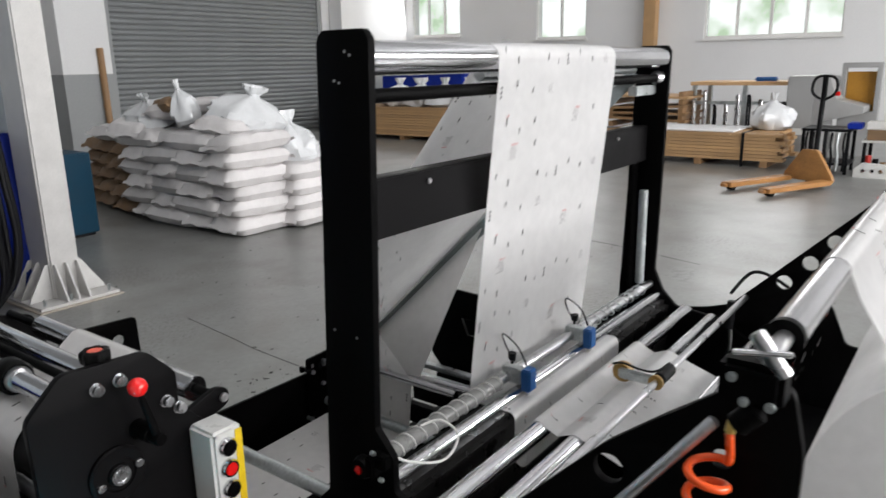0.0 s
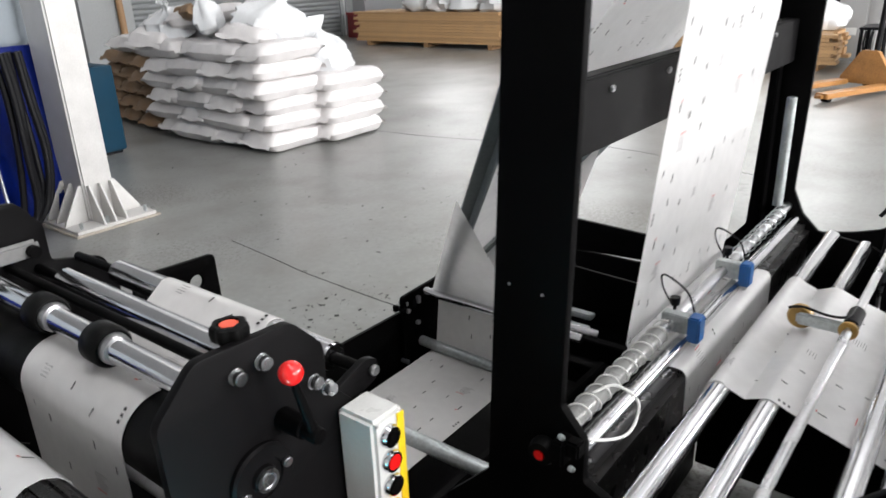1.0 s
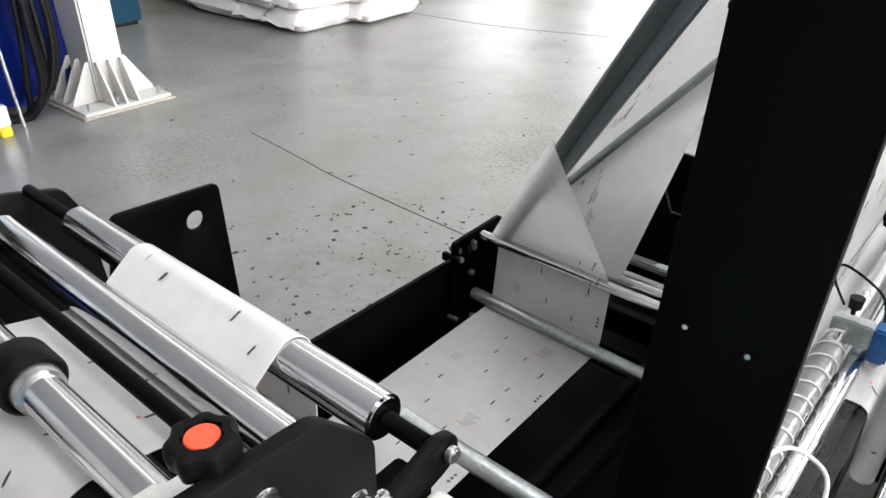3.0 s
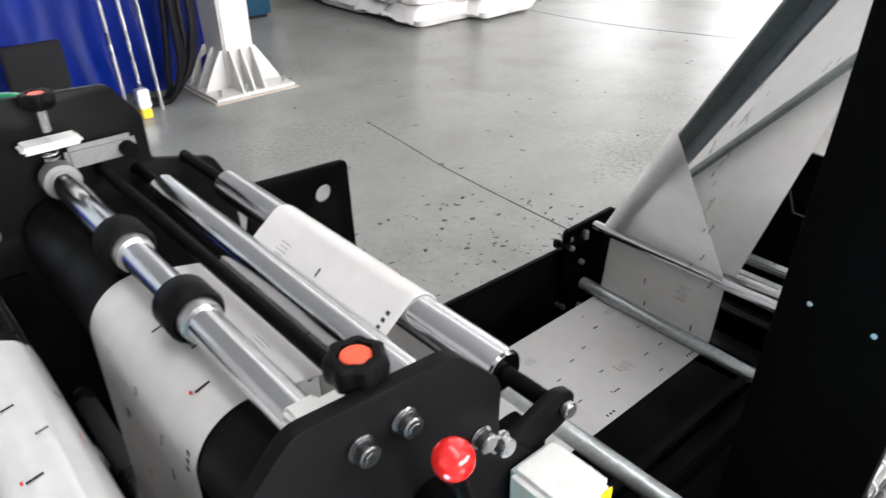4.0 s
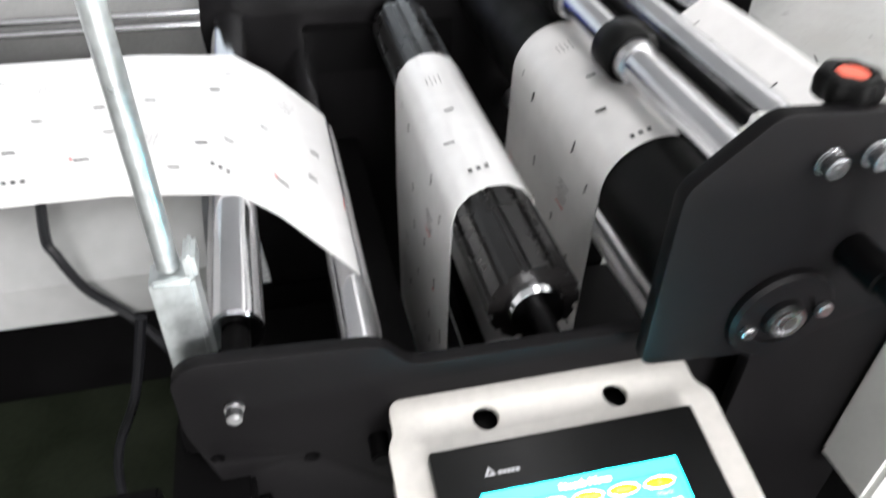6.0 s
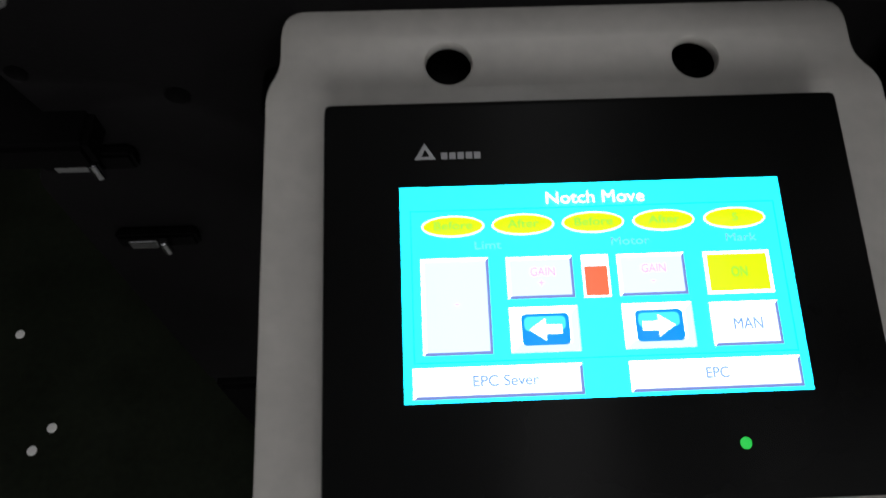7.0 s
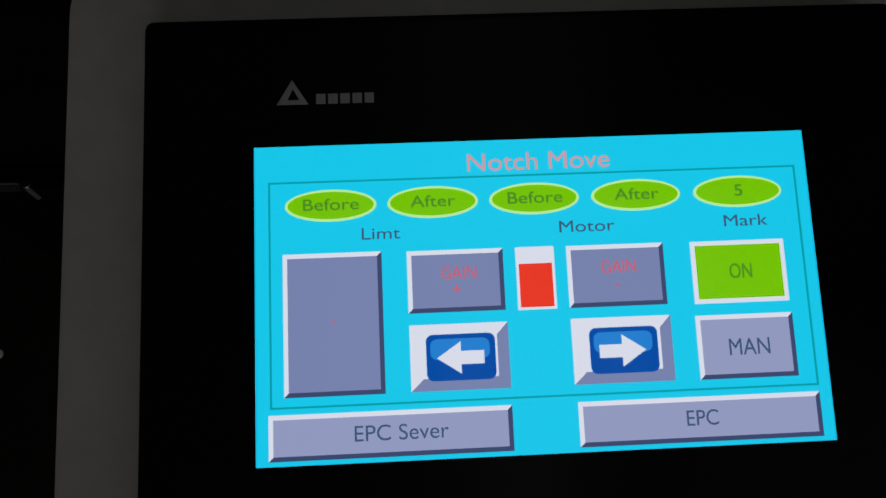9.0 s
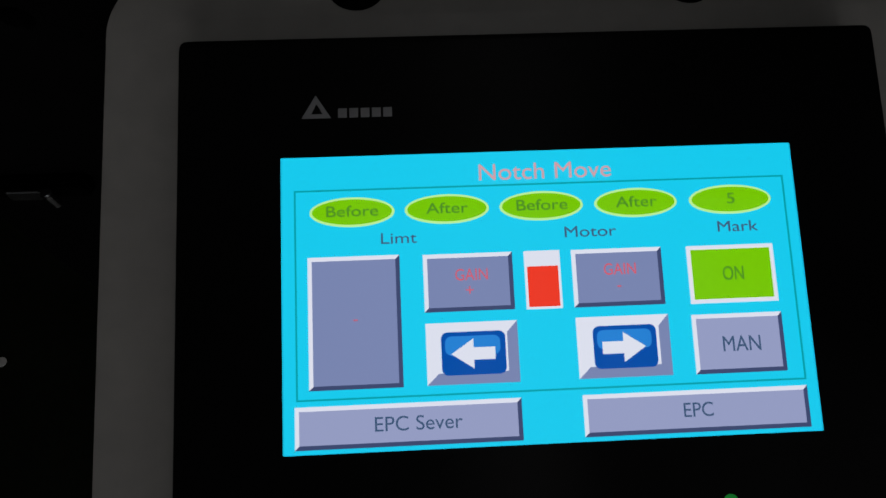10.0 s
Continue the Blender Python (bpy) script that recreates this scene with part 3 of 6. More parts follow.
_r = random.Random(5)
board_stack(12.0, 13.0, 8.45, 12.2, 11, 5, 0.05, "long low stack of sawn pine boards on bearers", _r)
board_stack(11.2, 12.3, 2.72, 4.95, 8, 5, 0.045, "strapped stack of pine boards on bearers", _r)
lone("plywood_sheet", box(11.25, 12.25, 3.35, 5.1, 0.485, 0.505, 0.003), WALL, "white-faced sheet lying on the board stack", "board")
_st = thing("steel_strap", (11.75, 3.2, 0.09), "dark strap round the board stack", "strap")
part("band", box(11.19, 11.196, 3.18, 3.22, 0.0, 0.49, 0), CABLE, _st)
part("band", box(11.19, 12.3, 3.18, 3.22, 0.486, 0.49, 0), CABLE, _st)
_p = thing("wooden_pallets", (12.9, 4.9, 0), "leaning pile of brown wooden pallets and offcuts", "pallet")
for _k in range(7):
    part("deck_board", box(12.5, 13.5, 4.5, 5.9, 0.1 + _k * 0.13, 0.14 + _k * 0.13, 0.004, None, Matrix.Translation((0, 0, 0)) @ Matrix.Rotation(0.03 * (_k % 3 - 1), 4, "X")), WOOD if _k % 2 else DARKWOOD, _p)
    for _y in (4.55, 5.2, 5.8):
        part("block", box(12.52, 13.48, _y, _y + 0.08, 0.14 + _k * 0.13, 0.23 + _k * 0.13, 0.004), DARKWOOD, _p)
_c = thing("blue_crate", (14.3, 12.6, 0), "blue machine crate with cables beside the wall", "crate")
part("body", box(13.7, 14.7, 9.9, 12.3, 0.6, 1.35, 0.02), TARP, _c)
part("stand", box(13.75, 14.65, 9.95, 12.25, 0, 0.6, 0.01), TEAL, _c)
part("lid", box(13.6, 14.8, 9.8, 12.4, 1.351, 1.40, 0.01), YELLOW, _c)
for _k in range(4):
    _o = lone("plastic_bag", bag_mesh(20 + _k, 0.38, 0.6), CLEARPLASTIC, "bulging milky plastic bag on a board stack", "plastic bag", "tied bags")
    _o.matrix_world = pose(12.5, 8.9 + 0.6 * _k, 0.67, 0, 0, 60 * _k)
_x = thing("red_drum_box", (13.7, 13.3, 0), "dark red steel box beside the wall pillar", "box")
part("body", box(13.2, 14.1, 13.1, 13.7, 0, 0.52, 0.01), material("dark_red_paint", (0.16, 0.012, 0.015), 0.45), _x)
part("lid", box(13.18, 14.12, 13.08, 13.72, 0.521, 0.58, 0.01), material("dark_red_lid", (0.20, 0.015, 0.02), 0.4), _x)

_t = thing("work_table", (13.4, 3.7, 0), "tall work table with a plywood top and steel legs", "table")
part("tabletop", box(13.0, 14.0, 2.85, 4.6, 1.10, 1.16, 0.006), WOOD, _t)
for _x, _y in ((13.06, 2.92), (13.94, 2.92), (13.06, 4.54), (13.94, 4.54), (13.06, 3.7)):
    part("leg", box(_x - 0.035, _x + 0.035, _y - 0.035, _y + 0.035, 0, 1.10, 0.004), ZINC, _t)
part("rail", box(13.04, 13.08, 2.92, 4.54, 0.78, 0.84, 0.004), ZINC, _t)
_o = thing("handheld_tool", (13.3, 3.4, 1.16), "small dark blue tool on the work table", "tool")
part("body", box(13.2, 13.4, 3.25, 3.62, 1.161, 1.23, 0.03), BLUE, _o)
_g = random.Random(3)
for _k in range(9):
    _y = 2.98 + _k * 0.18
    _o = thing("steel_trolley_frame", (12.8, _y, 0), "grey bent steel tube stand under the table", "stand", "tube stands")
    _h = _g.uniform(0.7, 0.98)
    part("tube", tube([(12.7, _y, 0), (12.7, _y, _h), (12.75, _y + 0.05, _h + 0.06), (12.9, _y + 0.08, _h + 0.06), (12.95, _y + 0.1, _h - 0.1), (12.95, _y + 0.1, 0)], 0.018, 8), STEEL if _k % 3 else CABLE, _o)
_o = lone("plastic_bag", bag_mesh(31, 0.26, 0.55), CLEARPLASTIC, "milky plastic bag slumped on boards", "plastic bag", "tied bags")
_o.matrix_world = pose(12.0, 3.0, 0.48, 0, 0, 20)

# grey machine with a hood, dark table and bench
GREYPANEL = material("grey_machine_enamel", (0.30, 0.30, 0.295), 0.4, 0, 0.08, 4, 90)
_m = thing("grey_machine", (13.2, 2.2, 0), "light grey enamelled machine with an amber inner panel", "machine")
part("cabinet", box(12.6, 13.6, 2.568, 2.96, 0, 1.252, 0.015), GREYPANEL, _m)
part("cabinet_label", box(12.594, 12.599, 2.68, 2.84, 0.36, 0.46, 0.002), LIGHTGREY, _m)
part("hood", plate([(2.565, 0.0), (2.565, 1.25), (2.38, 1.25), (2.26, 0.90), (1.88, 0.80), (1.89, 0.70), (2.42, 0.578), (2.44, 0.0)], "x", 12.62, 0.9, 0.03), GREYPANEL, _m)
part("frame", plate([(1.765, 0.0), (1.765, 1.44), (2.315, 1.44), (2.315, 0.0)], "x", 13.2, 0.15, 0.02, [[(1.835, 0.70), (1.835, 1.36), (2.25, 1.36), (2.25, 0.70)]]), GREYPANEL, _m)
part("inner_panel", box(13.36, 13.40, 1.80, 2.28, 0.6, 1.30, 0.004), material("amber_panel", (0.42, 0.20, 0.02), 0.4, 0, 0.15, 5, 60), _m, "amber panel")
_w = thing("tool_table", (11.2, 2.1, 0), "dark steel table frame crowded with black tools", "table")
part("top", box(11.0, 11.6, 1.80, 2.40, 0.565, 0.60, 0.006), CABLE, _w)
for _x, _y in ((11.03, 1.83), (11.57, 1.83), (11.03, 2.37), (11.57, 2.37), (11.03, 2.10)):
    part("leg", box(_x - 0.02, _x + 0.02, _y - 0.02, _y + 0.02, 0, 0.565, 0.003), CABLE, _w)
part("shelf", box(11.0, 11.6, 1.80, 2.40, 0.12, 0.15, 0.004), CABLE, _w)
for _k in range(7):
    _y = 1.86 + 0.075 * _k
    lone("hanging_tool", tube([(11.0 - 0.02, _y, 0.56), (10.96, _y + 0.01, 0.40), (10.97, _y - 0.01, 0.22), (10.98, _y, 0.05)], _g.uniform(0.012, 0.022), 8), (CABLE, ZINC, CABLE)[_k % 3], "long dark tool hanging at the table", "tool", "hanging tools")
lone("blue_toolbox", box(11.05, 11.35, 1.69, 1.86, 0.601, 0.68, 0.012), TARP, "small blue toolbox on the table edge", "box")
_w = thing("work_bench", (11.2, 1.4, 0), "low white bench shelf with boxes and parts", "bench")
part("shelf", box(11.0, 11.7, 1.0, 1.67, 0.44, 0.465, 0.006), LIGHTGREY, _w)
for _x, _y in ((11.04, 1.63), (11.66, 1.63), (11.04, 1.04), (11.66, 1.04)):
    part("leg", box(_x - 0.02, _x + 0.02, _y - 0.02, _y + 0.02, 0, 0.44, 0.003), CABLE, _w)
part("back", box(11.66, 11.69, 1.0, 1.67, 0.466, 0.60, 0.003), CABLE, _w)
lone("cardboard_box", box(11.05, 11.4, 1.15, 1.62, 0.466, 0.60, 0.008), KRAFT, "brown cardboard box on the bench shelf", "box", "bench boxes")
lone("white_carton", box(11.08, 11.38, 1.12, 1.64, 0.601, 0.70, 0.012), WHITEPAINT, "white carton on a cardboard box", "box", "bench boxes")
lone("white_carton", box(11.1, 11.36, 1.10, 1.46, 0.701, 0.83, 0.012), WHITEPAINT, "white carton on a cardboard box", "box", "bench boxes")
lone("slotted_base", plate([(1.30, 0.0), (1.30, 0.17), (1.62, 0.19), (1.71, 0.11), (1.71, 0.0)], "x", 10.85, 0.12, 0.015, [ring2d(1.60, 0.09, 0.025), ring2d(1.50, 0.09, 0.025), ring2d(1.40, 0.09, 0.025)]), LIGHTGREY, "light grey machine part with round holes on the floor", "part")
for _k in range(6):
    _y = 1.16 + 0.085 * _k
    lone("tin_can", cyl((11.15, _y, 0.0), (11.15, _y, 0.18 + 0.04 * (_k % 3)), 0.036, 14), (DARKWOOD, CABLE, REDINK)[_k % 3], "small dark tin under the bench", "tin", "bench tins")

# pallet jack
jack = thing("pallet_jack", (9.75, 2.1, 0), "ochre-yellow hand pallet truck parked on the floor", "pallet truck")
_mj = Matrix.Translation((9.88, 2.08, 0)) @ Matrix.Rotation(radians(154), 4, "Z")
for _s in (-1, 1):
    part("fork", box(0.0, 1.08, _s * 0.27 - 0.08, _s * 0.27 + 0.08, 0.045, 0.10, 0.012, None, _mj), JACK, jack)
    part("fork_tip", box(1.0, 1.14, _s * 0.27 - 0.05, _s * 0.27 + 0.05, 0.05, 0.085, 0.015, None, _mj), JACK, jack)
    part("roller", cyl(_mj @ Vector((0.98, _s * 0.27 - 0.04, 0.04)), _mj @ Vector((0.98, _s * 0.27 + 0.04, 0.04)), 0.04, 14), RUBBER, jack)
_b = plate([(-0.33, 0.06), (0.33, 0.06), (0.33, 0.12), (0.10, 0.44), (-0.10, 0.44), (-0.33, 0.12)], "x", -0.06, 0.05, 0.03)
bmesh.ops.transform(_b, matrix=_mj, verts=_b.verts)
part("head_frame", _b, JACK, jack)
part("pump", cyl(_mj @ Vector((-0.12, 0, 0.12)), _mj @ Vector((-0.12, 0, 0.42)), 0.05, 14), CABLE, jack)
part("steer_wheel", cyl(_mj @ Vector((-0.14, -0.06, 0.09)), _mj @ Vector((-0.14, 0.06, 0.09)), 0.09, 18), RUBBER, jack)
part("tiller", cyl(_mj @ Vector((-0.13, 0, 0.4)), _mj @ Vector((-0.16, 0, 1.05)), 0.03, 12), CABLE, jack)
part("handle_loop", tube([_mj @ Vector(p) for p in ((-0.16, 0, 1.02), (-0.16, 0.14, 1.1), (-0.17, 0.16, 1.22), (-0.17, 0.09, 1.30), (-0.17, -0.09, 1.30), (-0.17, -0.16, 1.22), (-0.16, -0.14, 1.1), (-0.16, 0, 1.02))], 0.017, 8), CABLE, jack)
part("lever", box(-0.19, -0.15, -0.03, 0.03, 1.05, 1.30, 0.008, None, _mj), CABLE, jack)
part("lever_tip", box(-0.195, -0.155, 0.14, 0.20, 1.08, 1.13, 0.01, None, _mj), RED, jack, "red lever tip")

# ---- covered machine beside the column ----
cov = thing("covered_machine", (0.3, 6.2, 0), "large machine with light grey panels draped in blue tarpaulin", "machine")
part("cabinet", box(-2.6, 2.4, 5.75, 7.4, 1.12, 3.0, 0.02), material("pale_blue_grey_panel", (0.40, 0.45, 0.49), 0.4, 0, 0.05, 2, 60), cov)
for _x in (-1.4, 0.2, 1.2):
    part("panel_seam", box(_x, _x + 0.02, 5.742, 5.748, 1.12, 3.0, 0), WAINSCOT, cov)
part("panel_rail", box(-2.6, 2.4, 5.735, 5.748, 1.45, 1.47, 0), WAINSCOT, cov)
part("base", box(-2.5, 2.3, 5.85, 7.3, 0, 1.119, 0.01), TEAL, cov)


def drape(x0, x1, y, top, hem, depth, seed):
    b = bmesh.new()
    nx, nz = 150, 22
    off = Vector((seed * 3.1, seed * 1.7, 0))
    rows = []
    for j in range(nz + 1):
        t = j / nz
        row = []
        for i in range(nx + 1):
            x = x0 + (x1 - x0) * i / nx
            low = hem + 0.13 * noise.noise(Vector((x * 1.5, 0, 0)) + off) + 0.06 * noise.noise(Vector((x * 5, 2, 0)) + off)
            z = top + (low - top) * t
            fold = depth * t ** 0.7 * (0.6 * math.sin(x * 17 + 3 * noise.noise(Vector((x * 2, z, 0)) + off)) + 0.9 * noise.noise(Vector((x * 6, z * 1.3, 5)) + off))
            row.append(b.verts.new((x, y - fold - 0.12 * t, z)))
        rows.append(row)
    for a, c in zip(rows, rows[1:]):
        for i in range(nx):
            b.faces.new((a[i], a[i + 1], c[i + 1], c[i]))
    bmesh.ops.solidify(b, geom=b.faces[:], thickness=0.003)
    return b


part("tarpaulin", drape(-2.7, 2.5, 5.68, 1.13, 0.06, 0.085, 1), TARP, cov, "creased blue tarpaulin hanging to the floor")
part("striped_vent", box(0.60, 1.00, 5.30, 5.34, 0.12, 0.40, 0.005), CABLE, cov)
for _k in range(9):
    part("vent_bar", box(0.61, 0.99, 5.292, 5.2995, 0.135 + _k * 0.029, 0.143 + _k * 0.029, 0.001), CASTING, cov)
part("dark_box", box(1.12, 1.43, 5.40, 5.44, 0.20, 0.47, 0.01), CABLE, cov, "flat dark box in front of the tarpaulin")
_g = random.Random(6)
for _k in range(6):
    _x, _y = 2.00 + 0.03 * _k, 5.36 + _g.uniform(-0.03, 0.03)
    lone("hanging_hose", tube([(_x, _y, 1.12), (_x + _g.uniform(-0.02, 0.03), _y - 0.01, 0.85), (_x + _g.uniform(-0.03, 0.04), _y - 0.02, 0.5), (_x - 0.02 + _g.uniform(-0.03, 0.03), _y - 0.01, 0.2), (_x - 0.06 - 0.03 * _k, _y + 0.02, 0.024), (_x - 0.25, _y + 0.06, 0.024)], 0.02, 8), CABLE, "black hose hanging beside the blue tarpaulin", "hose", "black hoses")
for _k in range(3):
    _x = 1.66 + 0.10 * _k
    lone("steel_rod", cyl((_x, 5.28, 0.0), (_x - 0.03, 5.3, 1.15), 0.011, 10), STEEL, "thin bright steel rod standing at the tarpaulin", "rod", "steel rods")
lone("rod_clamp", box(1.60, 1.92, 5.24, 5.34, 0.90, 0.95, 0.006), ZINC, "galvanised clamp across the steel rods", "clamp")
_v = thing("air_regulator", (1.75, 5.2, 0.0), "small pneumatic regulator with yellow cap on a rod", "regulator")
part("body", box(1.70, 1.77, 5.18, 5.25, 0.058, 0.17, 0.006), ZINC, _v)
part("cap", box(1.705, 1.765, 5.178, 5.245, 0.0, 0.0575, 0.006), YELLOW, _v)
_l = thing("teal_cabinet", (3.45, 7.2, 0), "dark teal steel cabinet behind the column", "cabinet")
part("body", box(3.15, 3.62, 7.1, 7.7, 0.03, 0.79, 0.01), TEAL, _l)
part("plinth", box(3.18, 3.59, 7.13, 7.68, 0, 0.03, 0.003), CABLE, _l)
part("bottle", cyl((3.35, 7.25, 0.791), (3.35, 7.25, 1.1), 0.05, 14, 0.02), CABLE, _l)

# green reel on its stand
reel = thing("green_reel", (0.68, 2.9, 0), "big green plastic strapping reel with ribs on a stand", "reel")
_tilt = Matrix.Translation((0.66, 2.9, 0.61)) @ Matrix.Rotation(radians(-10), 4, "X") @ Matrix.Rotation(radians(-14), 4, "Z")
def on_reel(p):
    return _tilt @ Vector(p)
part("flange", lathe(on_reel((0, 0, 0)), on_reel((0, 0.10, 0)), [(0.92, 0.05), (0.9, 0.160), (0.42, 0.166), (0.36, 0.176), (0.0, 0.288), (0.0, 0.297), (0.1, 0.300), (0.25, 0.296), (0.55, 0.182), (1.0, 0.170), (1.0, 0.05)], 72), GREEN, reel)
part("inner_rim", lathe(on_reel((0, 0.028, 0)), on_reel((0, 0.042, 0)), [(0, 0.163), (0, 0.172), (0.4, 0.177), (1, 0.177), (1, 0.163)], 64), GREEN, reel)
for _q in (0.075, 0.118):
    part("ring_rib", lathe(on_reel((0, 0.078, 0)), on_reel((0, 0.092, 0)), [(0, _q), (0, _q + 0.006), (1, _q + 0.007), (1, _q)], 48), GREEN, reel)
for _k in range(12):
    _a = 2 * math.pi * _k / 12
    part("rib", cyl(on_reel((0.04 * math.cos(_a), 0.078, 0.04 * math.sin(_a))), on_reel((0.161 * math.cos(_a), 0.078, 0.161 * math.sin(_a))), 0.007, 6, 0), GREEN, reel)
part("hub", lathe(on_reel((0, 0.06, 0)), on_reel((0, 0.3, 0)), [(0, 0.02), (0, 0.04), (0.1, 0.05), (0.2, 0.10), (1, 0.10), (1, 0.02)], 32), GREEN, reel)
part("wound_strap", lathe(on_reel((0, 0.11, 0)), on_reel((0, 0.28, 0)), [(0, 0.12), (0, 0.2), (1, 0.2), (1, 0.12)], 48), WHITEPAINT, reel)
part("red_tape", box(0.63, 0.69, 2.86, 2.872, 0.87, 0.885, 0.001), REDINK, reel)
part("stand", box(0.5, 0.85, 2.95, 3.3, 0, 0.31, 0.01), CABLE, reel)
for _k, (_x, _y, _z) in enumerate(((0.36, 4.15, 0.0), (0.42, 4.2, 0.12), (0.40, 4.12, 0.24))):
    lone("valve_block", box(_x, _x + 0.15, _y, _y + 0.14, _z, _z + 0.118, 0.012), material("ivory_block", (0.55, 0.50, 0.42), 0.5), "ivory moulded block piled on the floor", "block", "ivory blocks")
lone("thick_cable", tube([(0.75, 5.3, 0.5), (0.6, 4.9, 0.3), (0.3, 4.4, 0.1), (0.28, 4.0, 0.03), (0.5, 3.6, 0.025), (0.9, 3.4, 0.025)], 0.03, 10), CABLE, "thick black cable lying on the floor", "cable")


# ---- infeed unit of the bag machine ----
feed = thing("bag_machine_infeed", (0.5, 1.6, 0), "black bag-making machine infeed with chrome rollers and side plates", "machine")
NEAR = [(0.160, 0.92), (0.160, 0.974), (0.176, 0.986), (0.300, 0.978), (0.322, 0.953), (0.70, 0.950), (0.70, 0.45), (0.145, 0.45), (0.145, 0.80), (0.178, 0.85)]
part("side_plate", plate(NEAR, "y", 1.284, 0.012, 0.010, [ring2d(0.177, 0.886, 0.005), ring2d(0.244, 0.868, 0.006)]), CHARCOAL, feed, "charcoal painted side plate with chamfered corners")
PANELSIDE = [(0.482, 0.953), (0.479, 1.103), (0.528, 1.150), (0.646, 1.143), (0.686, 1.100), (0.685, 1.050), (0.73, 1.0), (0.73, 0.45), (0.575, 0.45), (0.575, 0.945)]
part("bearing_plate", plate(PANELSIDE, "y", 1.25, 0.012, 0.010), CHARCOAL, feed, "charcoal bearing plate with chamfered corners")
part("plate_spacer", box(0.60, 0.70, 1.2625, 1.2835, 0.5, 0.94, 0.002), BLACK, feed)
FAR = [(0.16, 0.93), (0.168, 1.005), (0.195, 1.021), (0.282, 1.008), (0.42, 0.972), (0.488, 0.976), (0.502, 1.124), (0.535, 1.155), (0.677, 1.147),
       (0.712, 1.10), (0.712, 1.033), (0.80, 1.012), (0.82, 0.97), (0.85, 0.45), (0.2, 0.45)]
part("side_plate", plate(FAR, "y", 1.97, 0.012, 0.010), CHARCOAL, feed, "charcoal painted side plate with chamfered corners")
part("guard_plate", plate([(0.80, 0.66), (0.862, 0.938), (1.045, 0.930), (1.052, 0.66)], "y", 1.99, 0.010, 0.012, [ring2d(0.994, 0.88, 0.017)]), BLACK, feed, "black guard plate with a round hole")
part("base_frame", box(0.135, 1.50, 1.29, 1.96, 0.0, 0.40, 0.006), BLACK, feed)
part("leg_skirt", box(0.22, 0.86, 1.263, 1.29, 0.0, 0.45, 0.003), BLACK, feed)
part("leg_skirt", box(0.13, 0.86, 1.970, 1.982, 0.0, 0.449, 0.003), BLACK, feed)
part("cross_beam", box(0.33, 0.37, 1.263, 1.969, 0.66, 0.74, 0.004), BLACK, feed)
part("cross_beam", box(0.46, 0.49, 1.263, 1.969, 0.60, 0.66, 0.004), BLACK, feed)
part("inner_step", box(0.30, 0.52, 1.955, 1.968, 0.86, 0.93, 0.003), BLACK, feed)


def roller(name, x, z, r, y0, y1, mat, label="", shaft=0.008, parent=None, ends=(1.2625, 1.9695)):
    o = part(name, cyl((x, y0, z), (x, y1, z), r, 40, 0.0025), mat, parent or feed, label)
    if ends[0] < y0 - 0.002:
        part("shaft", cyl((x, ends[0], z), (x, y0 - 0.0005, z), shaft, 16), BLACK, o, "black shaft end")
    part("shaft", cyl((x, y1 + 0.0005, z), (x, ends[1], z), shaft, 16), BLACK, o, "black shaft end")
    return o


roller("idler_roller", 0.757, 1.027, 0.0205, 1.315, 1.83, CHROME, "chrome idler roller", ends=(1.27, 1.969))
roller("idler_roller", 0.688, 1.027, 0.0205, 1.30, 1.875, CHROME, "chrome idler roller")
roller("tie_rod", 0.640, 1.045, 0.0075, 1.27, 1.96, BLACK, "black tie rod", 0.006)
press = roller("pinch_roller", 0.583, 1.056, 0.0165, 1.30, 1.93, CHROME, "chrome pinch roller with rubber rings")
for _y in (1.545, 1.705):
    part("rubber_ring", lathe((0.583, _y - 0.02, 1.056), (0.583, _y + 0.02, 1.056), [(0, 0.0167), (0, 0.024), (0.12, 0.0275), (0.88, 0.0275), (1, 0.024), (1, 0.0167)], 40), RUBBER, press, "black rubber ring")
    part("steel_collar", lathe((0.583, _y - 0.032, 1.056), (0.583, _y - 0.0202, 1.056), [(0, 0.0167), (0, 0.0195), (0.8, 0.0205), (1, 0.0205), (1, 0.0167)], 32), STEEL, press, "steel collar")
part("drive_drum", cyl((0.578, 1.275, 0.974), (0.578, 1.95, 0.974), 0.053, 64, 0.003), RUBBER, feed, "black rubber drive drum")
part("idler_roller", cyl((0.62, 1.275, 0.80), (0.62, 1.95, 0.80), 0.014, 24), STEEL, feed)
part("idler_roller", cyl((0.53, 1.275, 0.72), (0.53, 1.95, 0.72), 0.014, 24), STEEL, feed)


def splined(x, z, r, y0, y1, teeth=12):
    b = bmesh.new()
    prof = []
    for i in range(teeth):
        for da, rr in ((-0.36, 0.90), (-0.30, 1.0), (0.30, 1.0), (0.36, 0.90)):
            a = 2 * math.pi * (i + da) / teeth
            prof.append((x + rr * r * math.cos(a), z + rr * r * math.sin(a)))
    p = [b.verts.new((u, y0, v)) for u, v in prof]
    q = [b.verts.new((u, y1, v)) for u, v in prof]
    n = len(prof)
    for i in range(n):
        b.faces.new((p[i], p[(i + 1) % n], q[(i + 1) % n], q[i]))
    b.faces.new(p[::-1])
    b.faces.new(q)
    bmesh.ops.recalc_face_normals(b, faces=b.faces[:])
    return b


